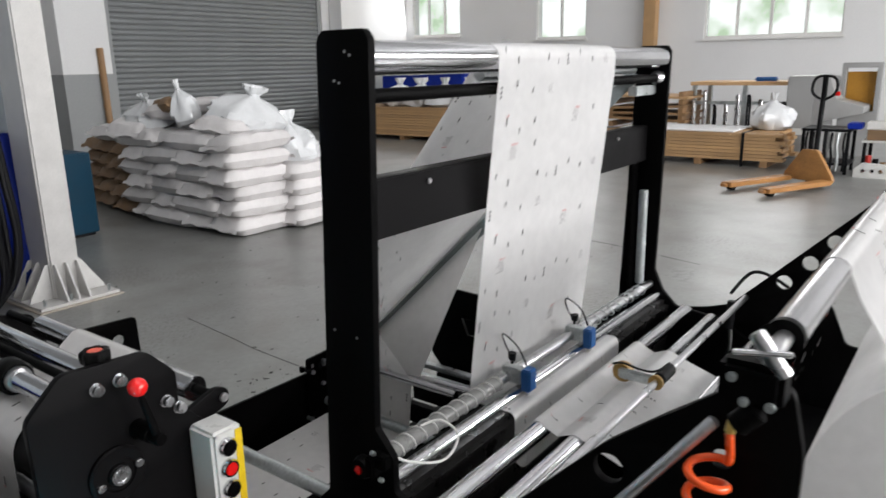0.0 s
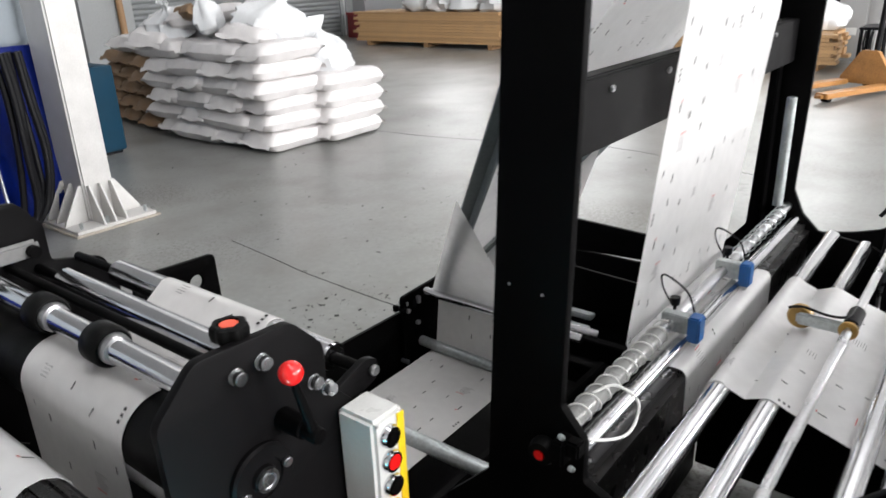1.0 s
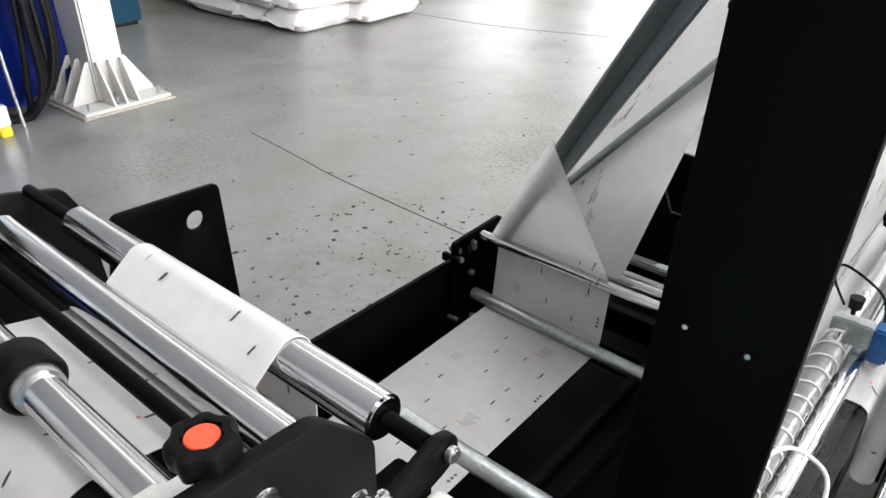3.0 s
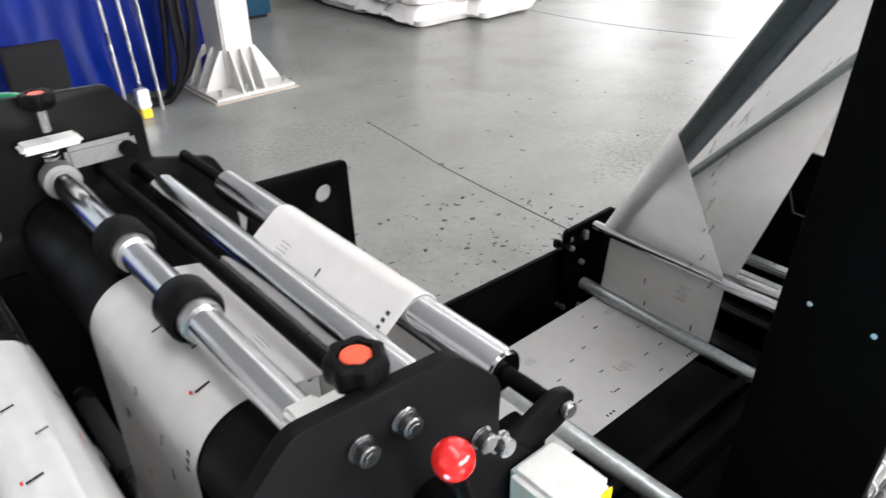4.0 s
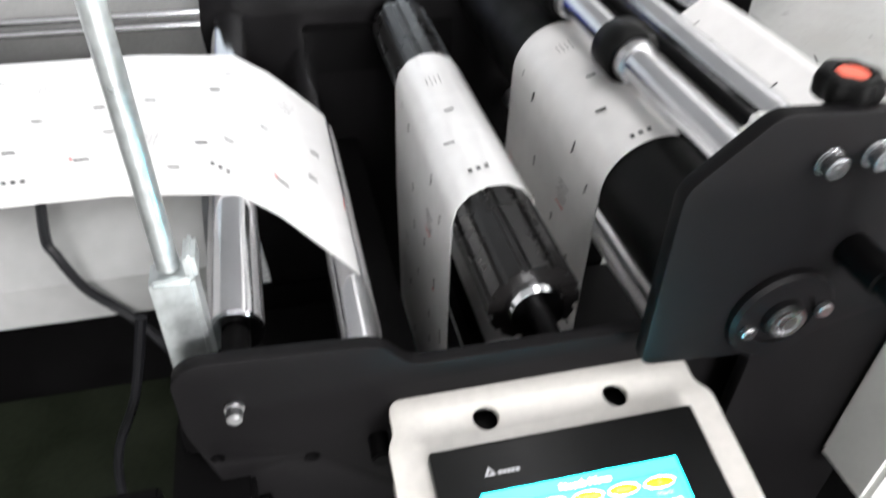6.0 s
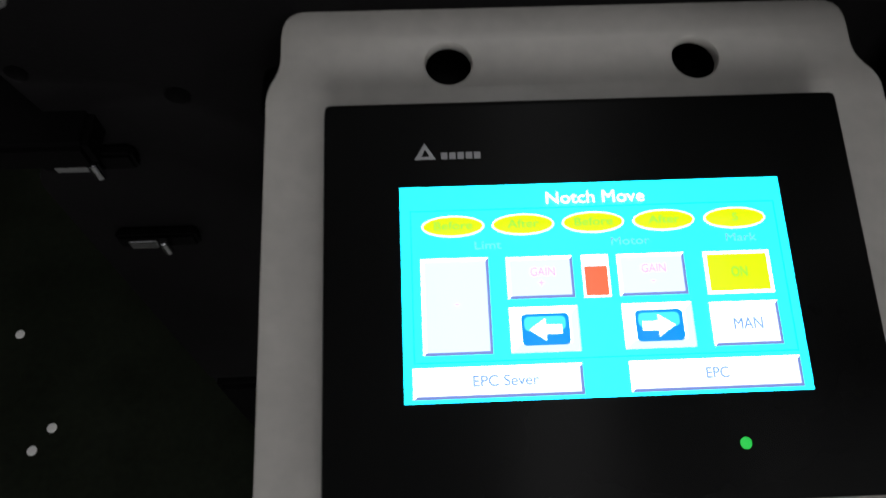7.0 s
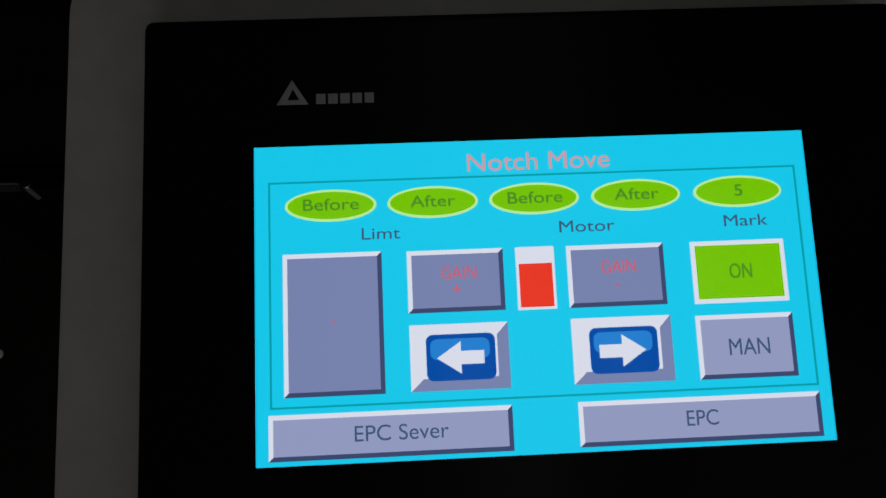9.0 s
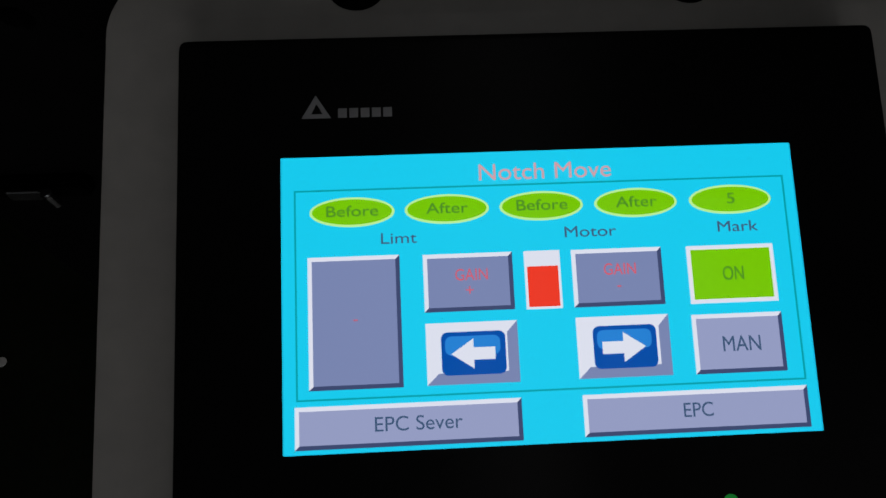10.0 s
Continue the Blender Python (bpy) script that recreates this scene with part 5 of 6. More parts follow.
def sensor(x):
    y, z = SENSOR_BAR
    t = thing("edge_sensor", (x, y, z), "blue optical edge sensor clamped to a steel bar", "sensor", "edge sensors")
    part("body", box(x - 0.015, x + 0.015, y - 0.056, y - 0.034, z - 0.024, z + 0.024, 0.003), BLUE, t, "blue sensor body")
    part("clamp", box(x - 0.011, x + 0.011, y - 0.0335, y + 0.014, z - 0.013, z + 0.021, 0.002), ZINC, t)
    part("thumb_screw", lathe((x, y - 0.005, z + 0.026), (x, y - 0.005, z + 0.05), [(0, 0.003), (0.4, 0.003), (0.4, 0.008), (1, 0.009)], 16), CABLE, t)
    part("nose", box(x - 0.008, x + 0.008, y - 0.050, y - 0.040, z - 0.034, z - 0.0265, 0.002), LIGHTGREY, t)
    part("cable", tube([(x, y - 0.04, z + 0.03), (x - 0.02, y - 0.03, z + 0.075), (x + 0.005, y + 0.02, z + 0.085), (x + 0.03, y + 0.03, z + 0.05), (x + 0.04, y + 0.012, z + 0.012)], 0.0018, 6), CABLE, t)


sensor(1.355)
sensor(1.640)
_h = [(0.97 + 0.0045 * k, 1.098 + 0.017 * math.cos(k * 0.9), 0.886 + 0.017 * math.sin(k * 0.9)) for k in range(80)]
part("bar_sleeve", cyl((0.93, *SENSOR_BAR), (1.30, *SENSOR_BAR), 0.0158, 24, 0.001), material("grey_sleeve", (0.16, 0.16, 0.155), 0.3, 0, 0.1, 20, 90), tower, "milky grey sleeve")
lone("coiled_cable", tube(_h, 0.0014, 6, None, 3), LIGHTGREY, "thin grey cable coiled round the sensor bar", "cable")
_h = [(1.70 + 0.006 * k, 1.098 + 0.016 * math.cos(k * 0.9), 0.886 + 0.016 * math.sin(k * 0.9)) for k in range(66)]
lone("coiled_cable", tube(_h, 0.0018, 6, None, 3), ZINC, "grey spiral wrap on the sensor bar", "cable")
lone("loose_cable", tube([(0.945, 1.09, 0.90), (0.98, 1.06, 0.875), (1.04, 1.035, 0.86), (1.085, 1.04, 0.885), (1.08, 1.075, 0.905), (1.05, 1.096, 0.90)], 0.0024, 8), WIRE, "white cable drooping from the sensor bar", "cable")

# ---- film ----
def web_rows(path):
    """path: (x, z, y from, y to)."""
    return [((x, a, z), (x, c, z)) for x, z, a, c in path]


LO, HI = (1.485, 1.738), (1.430, 1.685)
main = [(1.497, 0.72, *LO), (1.481, 0.60, *LO)] + [(x, z, *LO) for x, z in arc(1.460, 0.596, 0.0145, -10, -88, 6)] + [(1.25, 0.578, *LO), (0.84, 0.574, *LO)]
main += [(x, z, 1.47, 1.725) for x, z in arc(0.82, 0.60, 0.022, -95, -180, 5)]
main += [(0.787, 0.80, 1.45, 1.705)] + [(x, z, *HI) for x, z in arc(0.757, 1.027, 0.0217, 5, 112, 8)]
main += [(x, z, *HI) for x, z in arc(0.688, 1.027, 0.0217, -60, -112, 6)] + [(x, z, *HI) for x, z in arc(0.578, 0.974, 0.0545, 84, 180, 14)]
main += [(0.523, 0.80, *HI), (0.523, 0.55, *HI)]
lone("folded_film_web", ribbon(web_rows(main), 0.0010), FILMGREY, "printed grey-white plastic film running over the infeed rollers", "film")
mid = [(0.474, 0.55, 1.46, 1.745), (0.478, 0.90, 1.46, 1.745)] + [(x, z, 1.46, 1.745) for x, z in arc(0.436, 0.936, 0.0415, 0, 180, 7)] + [(0.394, 0.80, 1.46, 1.745), (0.40, 0.50, 1.46, 1.745)]
lone("folded_film_web", ribbon(web_rows(mid), 0.0010), DOUBLEFILM, "printed white film wrapped over the ribbed roller", "film")
out = [(0.334, 0.50, 1.455, 1.76), (0.329, 0.70, 1.455, 1.76), (0.3245, 0.82, 1.455, 1.76), (0.320, 0.852, 1.456, 1.762), (0.3145, 0.876, 1.458, 1.765), (0.306, 0.893, 1.460, 1.77), (0.293, 0.906, 1.465, 1.775), (0.275, 0.920, 1.475, 1.785), (0.245, 0.942, 1.495, 1.80)]
out += [(x, z, 1.515, 1.815) for x, z in arc(0.199, 0.938, 0.0237, 62, 92, 5)] + [(0.10, 0.963, 1.53, 1.83), (-4.2, 0.965, 1.53, 1.84)]
lone("folded_film_web", ribbon(web_rows(out), 0.0010), DOUBLEFILM, "printed white film leaving over chrome rollers", "film")
front = [((1.27, y, z), (1.77, y, z)) for y, z in [(1.1415, 0.8665), (1.1395, 0.89), (1.0715, 1.50)] + arc(1.098, 1.529, 0.0275, 195, 70, 12) + [(1.125, 1.512)]]
lone("film_web", ribbon(front, 0.0010), FILM, "white printed film rising over the tower's top roller", "film")
_kl, _kr = APEX.lerp(FTL, 0.47), APEX.lerp(FTR, 0.49)
_b = bmesh.new()
_n = Vector((0, 0.78, 0.63)) * 0.006
_v = [_b.verts.new(Vector(p) + _n) for p in ((1.27, 1.125, 1.507), (1.77, 1.125, 1.507), _kr, APEX, _kl)]
_b.faces.new(_v)
bmesh.ops.solidify(_b, geom=_b.faces[:], thickness=0.001)
lone("former_film", _b, FILM, "grey film sheet lying over the triangular former", "film", smooth=False)
for _s, _k in ((-1, _kl), (1, _kr)):
    _b = bmesh.new()
    _o = Vector((-0.034, 0.010, 0.004)) if _s < 0 else Vector((0.012, -0.004, -0.012))
    _v = [_b.verts.new(p) for p in (_k + _o, APEX + _o * 0.8, Vector((1.497 if _s < 0 else 1.53, 1.485, 0.715)))]
    _b.faces.new(_v)
    bmesh.ops.solidify(_b, geom=_b.faces[:], thickness=0.001)
    lone("film_flap", _b, FILM, "folded film flap below the former bar", "film", "film flaps", smooth=False)
FEED = [(0.62, 0.745), (0.765, 0.7935), (0.87, 0.829), (0.893, 0.839)] + arc(0.905, 0.825, 0.0172, 100, 70, 3) + [(0.940, 0.829), (0.962, 0.838)]
FEED += arc(0.982, 0.829, 0.0192, 110, 10, 7) + [(1.004, 0.78)] + arc(1.019, 0.752, 0.0145, 180, 360, 8) + [(1.0345, 0.832)] + arc(1.049, 0.8342, 0.0142, 180, 90, 5) + [(1.10, 0.8478), (1.125, 0.848), (1.138, 0.853), (1.1415, 0.866)]
feedweb = [((1.27, y, z), (1.77, y, z)) for y, z in FEED]
lone("film_web", ribbon(feedweb, 0.0010), FILM, "white printed film crossing the unwinder rollers", "film")
up = [((1.145, y, z), (1.70, y, z)) for y, z in arc(0.490, 1.257, 0.0192, -30, 185, 14) + [(0.458, 1.225), (0.432, 1.183), (0.3925, 1.1195)]]
lone("film_web", ribbon(up, 0.0010), FILM, "white film draped over the nip roller", "film")
_t = thing("film_roll", (1.47, 0.265, 0.0), "large roll of printed white film on the unwinder", "film roll")
part("roll", lathe((1.20, 0.265, 0.90), (1.74, 0.265, 0.90), [(0, 0.05), (0, 0.247), (0.008, 0.25), (0.992, 0.25), (1, 0.247), (1, 0.05)], 96), FILM, _t)
part("core_shaft", cyl((0.90, 0.265, 0.90), (2.25, 0.265, 0.90), 0.035, 24), STEEL, _t)
for _x in (0.90, 2.21):
    part("stand_leg", box(_x, _x + 0.04, 0.215, 0.315, 0, 0.864, 0.004), BLACK, _t)
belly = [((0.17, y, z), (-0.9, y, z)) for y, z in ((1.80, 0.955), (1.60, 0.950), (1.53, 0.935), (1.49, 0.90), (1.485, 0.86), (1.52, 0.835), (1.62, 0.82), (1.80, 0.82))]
# grey colour carries the shade that the web above throws on this loop
lone("film_loop", ribbon(belly, 0.0010), SHADEDFILM, "slack film loop under the web, its shade in the grey colour", "film")
lone("black_cable", tube([(0.030, 1.56, 0.957), (0.046, 1.49, 0.953), (0.053, 1.479, 0.942), (0.067, 1.476, 0.903), (0.097, 1.474, 0.863), (0.135, 1.44, 0.83), (0.15, 1.41, 0.78)], 0.0045, 8), CABLE, "black cable crossing the film loop", "cable")
_c = thing("outfeed_conveyor", (-0.4, 2.2, 0), "grey conveyor side with two bright rails", "conveyor")
part("side_panel", box(-4.4, 0.15, 2.18, 2.30, 0.70, 0.945, 0.004), CASTING, _c)
part("rail", cyl((-4.4, 2.168, 0.885), (0.148, 2.168, 0.885), 0.006, 12), CHROME, _c)
part("rail", cyl((-4.4, 2.168, 0.865), (0.148, 2.168, 0.865), 0.006, 12), CHROME, _c)
# added black sheet: keeps the space below dark and hides lit floor behind
part("dark_screen", box(-4.4, 0.12, 2.185, 2.29, 0.015, 0.6995, 0.003), BLACK, _c)
part("top_edge", box(-4.4, 0.15, 2.165, 2.32, 0.9455, 0.957, 0.003), CASTING, _c)
# shade on the floor under the outfeed, put in as a dark sheet with a black edge
_t = thing("floor_shade", (-0.7, 1.75, 0), "dark olive sheet standing in for shaded floor under the outfeed", "tray")
part("shade_sheet", box(-4.4, 0.13, 0.85, 2.36, 0.0, 0.015, 0.003), material("dark_olive_floor_shade", (0.008, 0.010, 0.006), 0.55, 0, 0.4, 9, 80, 0.1, spec=0.08), _t)
part("sheet_edge", box(-4.4, 0.13, 0.835, 0.8495, 0.0, 0.04, 0.002), BLACK, _t)

# bright glints near the floor, put in as white painted discs
for _x, _y in ((-0.226, 1.36), (-0.249, 1.326), (-0.311, 1.518)):
    lone("glint_disc", cyl((_x, _y, 0.0152), (_x, _y, 0.0172), 0.0075, 24, 0.0006), WHITEPAINT, "small round white disc standing in for a bright glint", "disc", "white discs")

# ---- touch panel ----
PANEL = Matrix.Translation((0.4217, 1.160, 0.905)) @ Matrix.Rotation(radians(12), 4, "X")
SW, SH = 0.1417, 0.0788
panel = thing("operator_panel", (0.4217, 1.16, 0.45), "operator touch panel in a white housing on an arm", "control panel")


def placed(b):
    bmesh.ops.transform(b, matrix=PANEL, verts=b.verts)
    return b


PANELWHITE = material("aged_white_enamel", (0.39, 0.375, 0.35), 0.45, 0, 0.10, 14, 120, 0.05)
part("housing", placed(box(-0.1225, 0.1265, -0.113, 0.080, -0.060, -0.0190, 0.006)), PANELWHITE, panel, "white steel housing")
FACE = [(-0.1245, -0.116), (-0.1245, 0.088), (-0.119, 0.098), (-0.119, 0.125), (0.119, 0.125), (0.119, 0.098), (0.1285, 0.088), (0.1285, -0.116)]
part("face_plate", placed(plate(FACE, "z", -0.0185, 0.006, 0.012, [ring2d(-0.0500, 0.0985, 0.0096, 32), ring2d(0.0525, 0.0985, 0.0096, 32)])), PANELWHITE, panel, "white face plate with two round holes")
part("flange_back", placed(box(-0.103, 0.103, 0.0835, 0.112, -0.058, -0.030, 0.003)), BLACK, panel)
part("latch", placed(box(-0.1265, -0.1227, 0.01, 0.055, -0.045, -0.028, 0.002)), BLACK, panel)
bez = part("bezel", placed(plate([(-0.0992, -0.075), (0.1, -0.075), (0.1, 0.0746), (-0.0992, 0.0746)], "z", -0.0124, 0.0120, 0.003)), BEZEL, panel, "gloss black bezel")
part("arm", box(0.39, 0.45, 1.20, 1.2835, 0.50, 0.83, 0.004), BLACK, panel)
part("arm_foot", box(0.37, 0.47, 1.18, 1.2835, 0.46, 0.4995, 0.004), BLACK, panel)
LOGO = material("grey_badge", (0.30, 0.30, 0.31), 0.4)
LED = glow("green_power_light", (0.02, 0.65, 0.08), 4)


def uv(u, v, z=0.0):
    return Vector(((u - 0.5) * SW, -(v - 0.5) * SH, z))


def sheet(points, z, thick=0.00015, holes=()):
    pts = [tuple(uv(u, v)[:2]) for u, v in points]
    return placed(plate(pts, "z", z, thick, 0, [[tuple(uv(u, v)[:2]) for u, v in h] for h in holes], 0.00002))


def rect(u0, v0, u1, v1):
    return [(u0, v0), (u1, v0), (u1, v1), (u0, v1)]


part("badge", sheet([(0.041, -0.142), (0.098, -0.142), (0.069, -0.226)], -0.0003, 0.0002, [[(0.060, -0.157), (0.082, -0.157), (0.070, -0.195)]]), LOGO, bez, "grey triangle emblem")
for _k in range(5):
    part("badge_bar", sheet(rect(0.112 + 0.022 * _k, -0.176, 0.129 + 0.022 * _k, -0.142), -0.0003, 0.0002), LOGO, bez)
part("power_light", sheet([(0.813 + 0.014 * math.cos(a), 1.215 + 0.026 * math.sin(a)) for a in [2 * math.pi * i / 24 for i in range(24)]], -0.0003, 0.0002), LED, bez, "green power symbol light")

S = 19.0
CYAN = glow("screen_cyan", (0.008, 0.66, 0.95), S)
CYANLINE = glow("screen_teal_line", (0.0, 0.36, 0.42), S)
LIME = glow("screen_lime", (0.20, 0.62, 0.0), S)
LIMEEDGE = glow("screen_pale_lime", (0.55, 0.95, 0.35), S)
GREYBTN = glow("screen_grey_button", (0.21, 0.26, 0.48), S)
PALEBTN = glow("screen_pale_button", (0.33, 0.37, 0.60), S)
HILITE = glow("screen_white", (0.80, 0.83, 0.95), S)
SHADE = glow("screen_dark_edge", (0.05, 0.07, 0.17), S)
BLUEBTN = glow("screen_blue", (0.0, 0.08, 0.42), S)
BLUEHI = glow("screen_light_blue", (0.02, 0.24, 0.72), S)
SREDBAR = glow("screen_red", (0.93, 0.045, 0.02), S)
PINK = glow("screen_pink", (0.72, 0.38, 0.42), S)
DARKTXT = glow("screen_dark_text", (0.05, 0.10, 0.20), S)
LIMETXT = glow("screen_green_text", (0.06, 0.25, 0.02), S)
REDTXT = glow("screen_red_text", (0.70, 0.12, 0.18), S)
screen = part("screen", sheet(rect(0, 0, 1, 1), -0.0003, 0.0004), CYAN, panel, "lit cyan touch screen with buttons")
part("frame_line", sheet(rect(0.025, 0.118, 0.978, 0.829), 0.0003, 0.00015, [rect(0.0285, 0.124, 0.9745, 0.823)]), CYANLINE, screen)


def soft_rect(u0, v0, u1, v1, k=0.012):
    """A screen rectangle with rounded corners."""
    q = k * SW / SH
    out = []
    for cu, cv, a0 in ((u0 + k, v0 + q, 180), (u1 - k, v0 + q, 270), (u1 - k, v1 - q, 0), (u0 + k, v1 - q, 90)):
        out += [(cu + k * math.cos(radians(a0 + 18 * i)), cv + q * math.sin(radians(a0 + 18 * i))) for i in range(6)]
    return out


def label_text(text, u, v, height, mat, wide=1.0):
    cu = bpy.data.curves.new("text", "FONT")
    cu.body, cu.align_x, cu.align_y = text, "CENTER", "CENTER"
    cu.size = height * SH * 1.35
    cu.extrude = 0.00005
    ob = bpy.data.objects.new("text", cu)
    scene.collection.objects.link(ob)
    dg = bpy.context.evaluated_depsgraph_get()
    me = bpy.data.meshes.new_from_object(ob.evaluated_get(dg), depsgraph=dg)
    bpy.data.objects.remove(ob)
    bpy.data.curves.remove(cu)
    me.transform(PANEL @ Matrix.Translation(uv(u, v, 0.0010)) @ Matrix.Diagonal((wide, 1, 1, 1)))
    b = bmesh.new()
    b.from_mesh(me)
    bpy.data.meshes.remove(me)
    return part("text", b, mat, screen, smooth=False)


def screen_button(u0, v0, u1, v1, mat, edge=0.010, name="button"):
    e, f = edge, edge * SW / SH
    part("button_edge", sheet([(u0, v0), (u1, v0), (u1 - e, v0 + f), (u0 + e, v0 + f), (u0 + e, v1 - f), (u0, v1)], 0.0003), HILITE, screen)
    part("button_edge", sheet([(u1, v1), (u0, v1), (u0 + e, v1 - f), (u1 - e, v1 - f), (u1 - e, v0 + f), (u1, v0)], 0.0003), SHADE if mat in (GREYBTN, PALEBTN) else HILITE, screen)
    part(name, sheet(rect(u0 + e, v0 + f, u1 - e, v1 - f), 0.00035), mat, screen)


def oval(u, v, a, b, n=40):
    return [(u + a * math.cos(2 * math.pi * i / n), v + b * math.sin(2 * math.pi * i / n)) for i in range(n)]


label_text("Notch Move", 0.508, 0.079, 0.062, PINK, 1.10)
for _u, _s in ((0.135, "Before"), (0.316, "After"), (0.498, "Before"), (0.682, "After"), (0.868, "5")):
    part("indicator_edge", sheet(oval(_u, 0.199, 0.081, 0.052), 0.0003), LIMEEDGE, screen)
    part("indicator", sheet(oval(_u, 0.199, 0.076, 0.044), 0.0005), LIME, screen)
    label_text(_s, _u, 0.199, 0.040, LIMETXT, 1.25)
for _u, _s in ((0.221, "Limt"), (0.587, "Motor"), (0.874, "Mark")):
    label_text(_s, _u, 0.298, 0.040, DARKTXT, 1.3)
screen_button(0.049, 0.352, 0.222, 0.796, GREYBTN, 0.008)
screen_button(0.266, 0.356, 0.436, 0.553, GREYBTN, 0.008)
screen_button(0.549, 0.358, 0.723, 0.556, GREYBTN, 0.008)
screen_button(0.772, 0.360, 0.942, 0.560, LIME, 0.008)
screen_button(0.770, 0.597, 0.944, 0.797, PALEBTN, 0.008)
part("level_back", sheet(rect(0.458, 0.356, 0.527, 0.556), 0.0003), HILITE, screen)
part("level_bar", sheet(rect(0.463, 0.410, 0.522, 0.548), 0.0005), SREDBAR, screen)
for _u0, _u1, _d in ((0.266, 0.438, -1), (0.549, 0.725, 1)):
    screen_button(_u0, 0.590, _u1, 0.795, HILITE, 0.003)
    part("button_shadow", sheet([(_u1, 0.795), (_u0, 0.795), (_u0 + 0.022, 0.757), (_u1 - 0.020, 0.757), (_u1 - 0.020, 0.628), (_u1, 0.590)], 0.00052), GREYBTN, screen)
    _c = (_u0 + _u1) / 2
    part("arrow_tile", sheet(soft_rect(_c - 0.058, 0.622, _c + 0.062, 0.765), 0.0006), BLUEBTN, screen)
    part("arrow_tile_light", sheet(soft_rect(_c - 0.051, 0.636, _c + 0.052, 0.700), 0.0008), BLUEHI, screen)
    _p = [(-0.042, 0.675), (-0.002, 0.675), (-0.002, 0.645), (0.040, 0.695), (-0.002, 0.745), (-0.002, 0.716), (-0.042, 0.716)]
    part("arrow", sheet([(_c + _d * a, b) for a, b in _p], 0.0010), HILITE, screen)
screen_button(0.022, 0.847, 0.438, 0.985, PALEBTN, 0.008)
screen_button(0.552, 0.848, 0.977, 0.985, PALEBTN, 0.008)
label_text("EPC Sever", 0.246, 0.914, 0.050, DARKTXT, 1.02)
label_text("EPC", 0.765, 0.914, 0.050, DARKTXT, 0.92)
label_text("ON", 0.858, 0.462, 0.050, LIMETXT, 0.72)
label_text("MAN", 0.860, 0.702, 0.055, DARKTXT, 0.84)
label_text("GAIN", 0.357, 0.432, 0.042, REDTXT, 0.84)
label_text("+", 0.352, 0.485, 0.040, REDTXT)
label_text("GAIN", 0.640, 0.432, 0.042, REDTXT, 0.84)
label_text("-", 0.636, 0.485, 0.040, REDTXT)
label_text("-", 0.137, 0.565, 0.040, REDTXT)


# ---- running print on the film ----
SPEED = 0.32


def web_line():
    """The web's middle line for one half of its width, with its width direction, from the roll to the outfeed."""
    X, Y = Vector((1, 0, 0)), Vector((0, 1, 0))
    pts = [((1.395, y, z), X) for y, z in arc(0.265, 0.90, 0.2515, 110, 62, 6)]
    pts += [((1.395, y, z), X) for y, z in [(0.4315, 1.1835), (0.4575, 1.2255)] + arc(0.490, 1.257, 0.0196, 185, -30, 10) + [(0.58, 0.95)] + [(y, z + 0.0003) for y, z in FEED]]
    pts += [((1.395, y, z), X) for y, z in [(1.1388, 0.89), (1.0708, 1.50)] + arc(1.098, 1.529, 0.0282, 195, 70, 8) + [(1.125, 1.513)]]
    pts += [((1.395, 1.26, 1.345), X), ((1.395, 1.40, 1.172), X), ((1.42, 1.47, 1.05), (X + 0.35 * Y).normalized()), ((1.455, 1.54, 0.90), (X + Y).normalized()), ((1.485, 1.595, 0.77), (0.3 * X + Y).normalized())]
    pts += [((x - 0.0007, (a + c) / 2, z + 0.0003), Y) for x, z, a, c in main]
    pts += [((0.515, 1.56, 0.47), Y), ((0.49, 1.58, 0.46), Y)]
    pts += [((x, (a + c) / 2, z + 0.0005), Y) for x, z, a, c in mid] + [((0.39, 1.63, 0.45), Y), ((0.345, 1.65, 0.45), Y)]
    pts += [((x, (a + c) / 2, z + 0.0006), Y) for x, z, a, c in out]
    return [(Vector(p), w) for p, w in pts]


WEB = web_line()
ALONG = np.concatenate([[0], np.cumsum([(b[0] - a[0]).length for a, b in zip(WEB, WEB[1:])])])
XYZ = np.array([p for p, _ in WEB])
WID = np.array([w for _, w in WEB])


def web_at(s):
    """Place on the web s metres from the roll; what is not yet unwound goes round with the roll."""
    if s < 0:
        a = radians(110) - s / 0.24
        return Vector((1.395, 0.265 + 0.24 * math.cos(a), 0.90 + 0.24 * math.sin(a))), Vector((1, 0, 0))
    return (Vector([np.interp(s, ALONG, XYZ[:, k]) for k in range(3)]), Vector([np.interp(s, ALONG, WID[:, k]) for k in range(3)]).normalized())


def web_pose(s, side):
    p, w = web_at(s)
    a, b = web_at(s - 0.010)[0], web_at(s + 0.010)[0]
    go = (b - a).normalized()
    up = w.cross(go).normalized()
    w = go.cross(up).normalized()
    if side:
        p = p + (Vector((0.25, 0, 0)) if w.x > 0.98 else -0.004 * up)
    return Matrix.Translation(p + up * 0.0008) @ Matrix((w, go, up)).transposed().to_4x4()


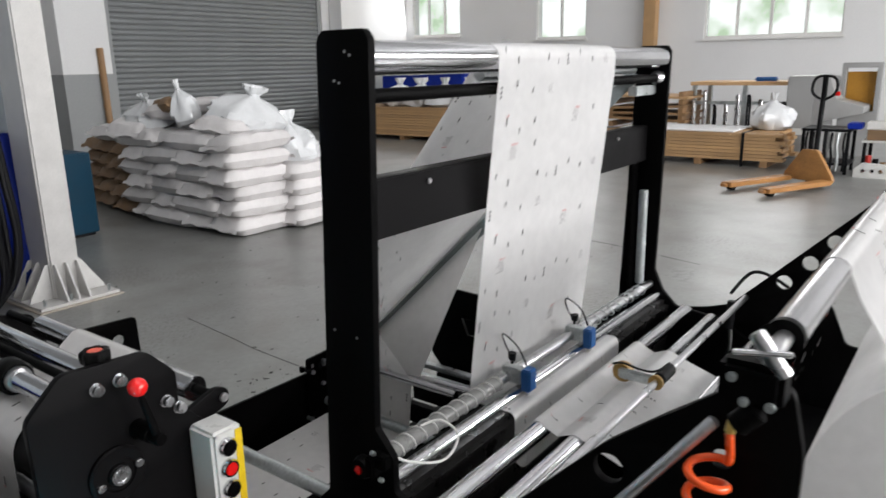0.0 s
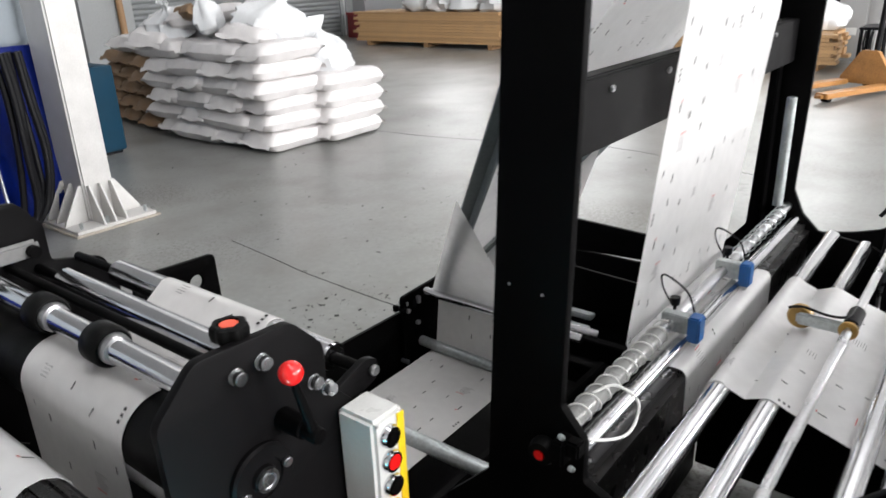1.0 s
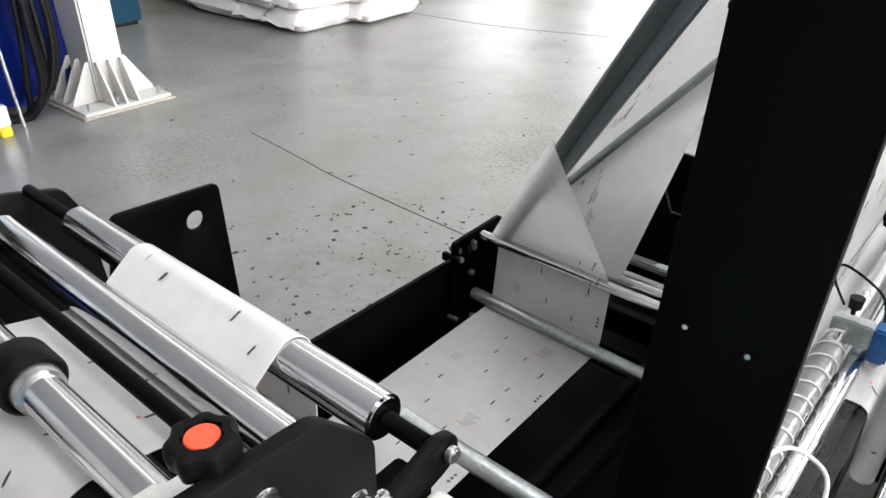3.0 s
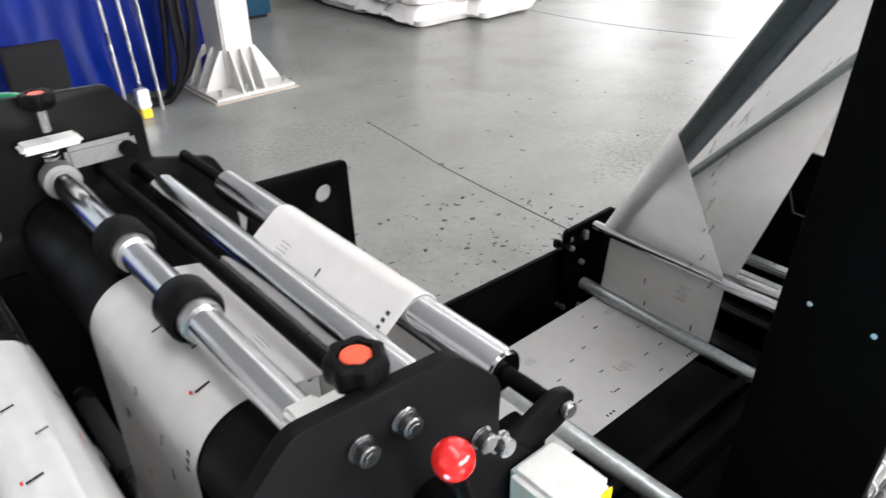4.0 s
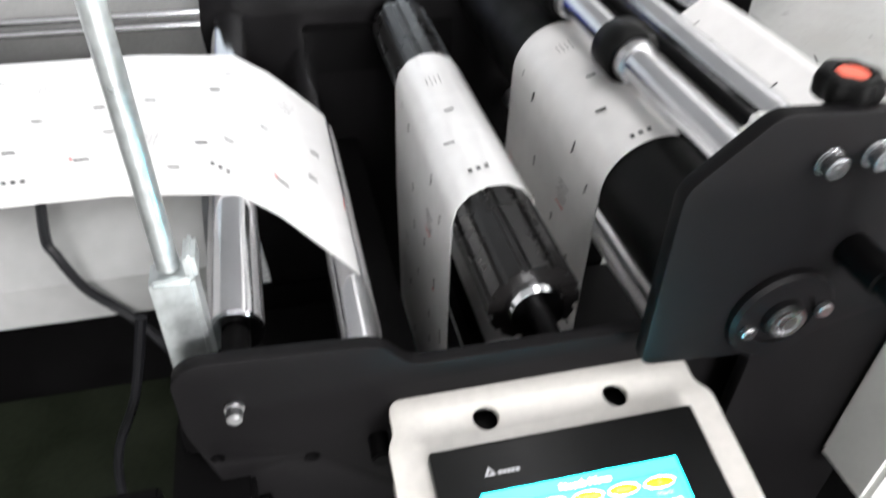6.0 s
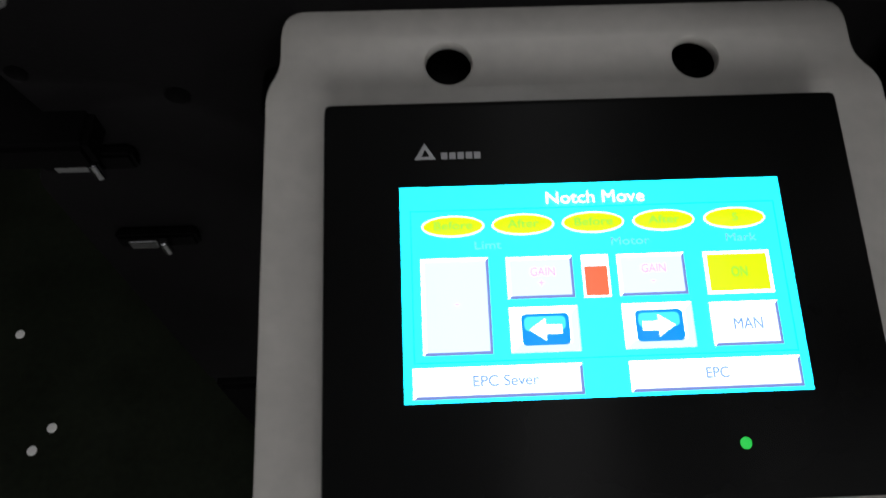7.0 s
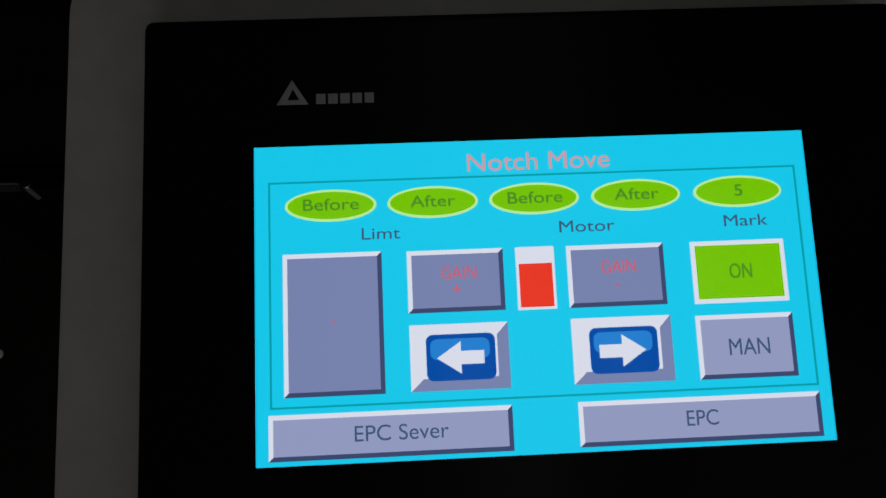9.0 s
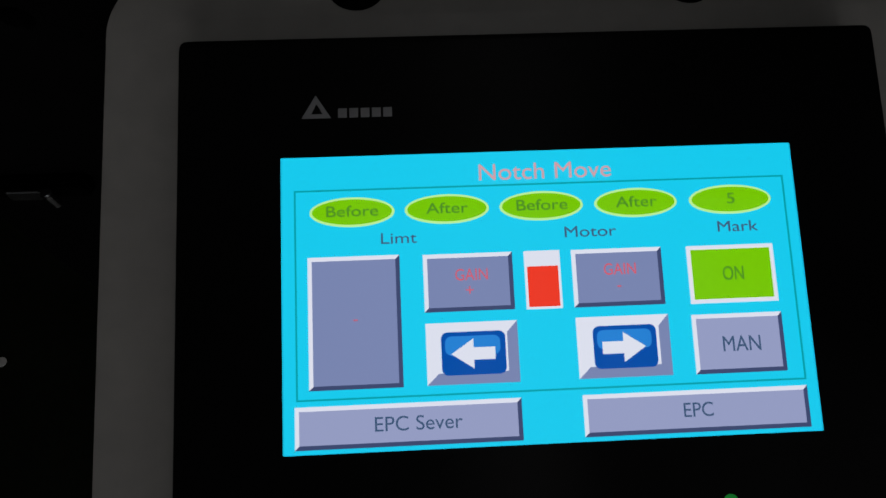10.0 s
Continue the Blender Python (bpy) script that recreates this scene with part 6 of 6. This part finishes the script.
def print_row(kind):
    """One row of print: two dashes, a block of fine lines or an emblem with a code; (bars, ink)."""
    r = random.Random(kind)
    bars = []
    if kind % 4 == 0:
        bars = [(-0.06, 0.0, 0.003, 0.016, INK), (0.055, 0.005, 0.004, 0.014, INK), (0.095, -0.004, 0.003, 0.010, GREYINK), (-0.105, 0.018, 0.0028, 0.013, INK)]
    elif kind % 4 == 1:
        bars = [(-0.055 + r.uniform(-0.004, 0.004), -0.012 + 0.0045 * i, 0.034 - 0.007 * (i % 3), 0.0011, GREYINK) for i in range(6)] + [(-0.05, 0.016, 0.026, 0.0016, REDINK), (0.03, 0.012, 0.003, 0.015, INK)]
    elif kind % 4 == 2:
        bars = [(0.02, 0.0, 0.003, 0.015, INK), (-0.085, 0.004, 0.0035, 0.018, INK), (-0.082, 0.014, 0.006, 0.003, REDINK), (-0.035, -0.016, 0.0028, 0.014, INK)]
    else:
        bars = [(0.07, -0.006 + 0.005 * i, 0.024 - 0.006 * (i % 2), 0.0011, GREYINK) for i in range(4)] + [(-0.114, -0.008 + 0.008 * i, 0.006, 0.005, INK) for i in range(3)] + [(0.0, 0, 0.003, 0.013, INK), (-0.06, 0.015, 0.003, 0.014, INK)]
    return bars


def row_mesh(kind):
    me = bpy.data.meshes.new("print_row")
    inks = [INK, GREYINK, REDINK]
    b = bmesh.new()
    for u, v, a, c, ink in print_row(kind):
        n = len(b.faces)
        box(u - a * 0.4, u + a * 0.4, v - c * 0.4, v + c * 0.4, -0.0002, 0.0002, 0, b)
        b.faces.ensure_lookup_table()
        for f in b.faces[n:]:
            f.material_index = inks.index(ink)
    b.to_mesh(me)
    b.free()
    for m in inks:
        me.materials.append(m)
    return me


def motions():
    shapes = [row_mesh(k) for k in range(8)]
    step, total, n = 0.058, float(ALONG[-1]) - 0.1, 0
    s = -SPEED * 10.0
    while s < total - 2.6:
        for side in ((0, 1) if n % 2 == 0 and s < 2.6 else (0,)):
            ob = tagged(new("film_print", shapes[(n + 3 * side) % 8]), "printed row of small marks running with the film", "print", "rows of print on the film", "stuff")
            walk(ob, [(t / 10, web_pose(min(s + SPEED * t / 10, total), side)) for t in range(0, 101)])
        s += step
        n += 1


motions()
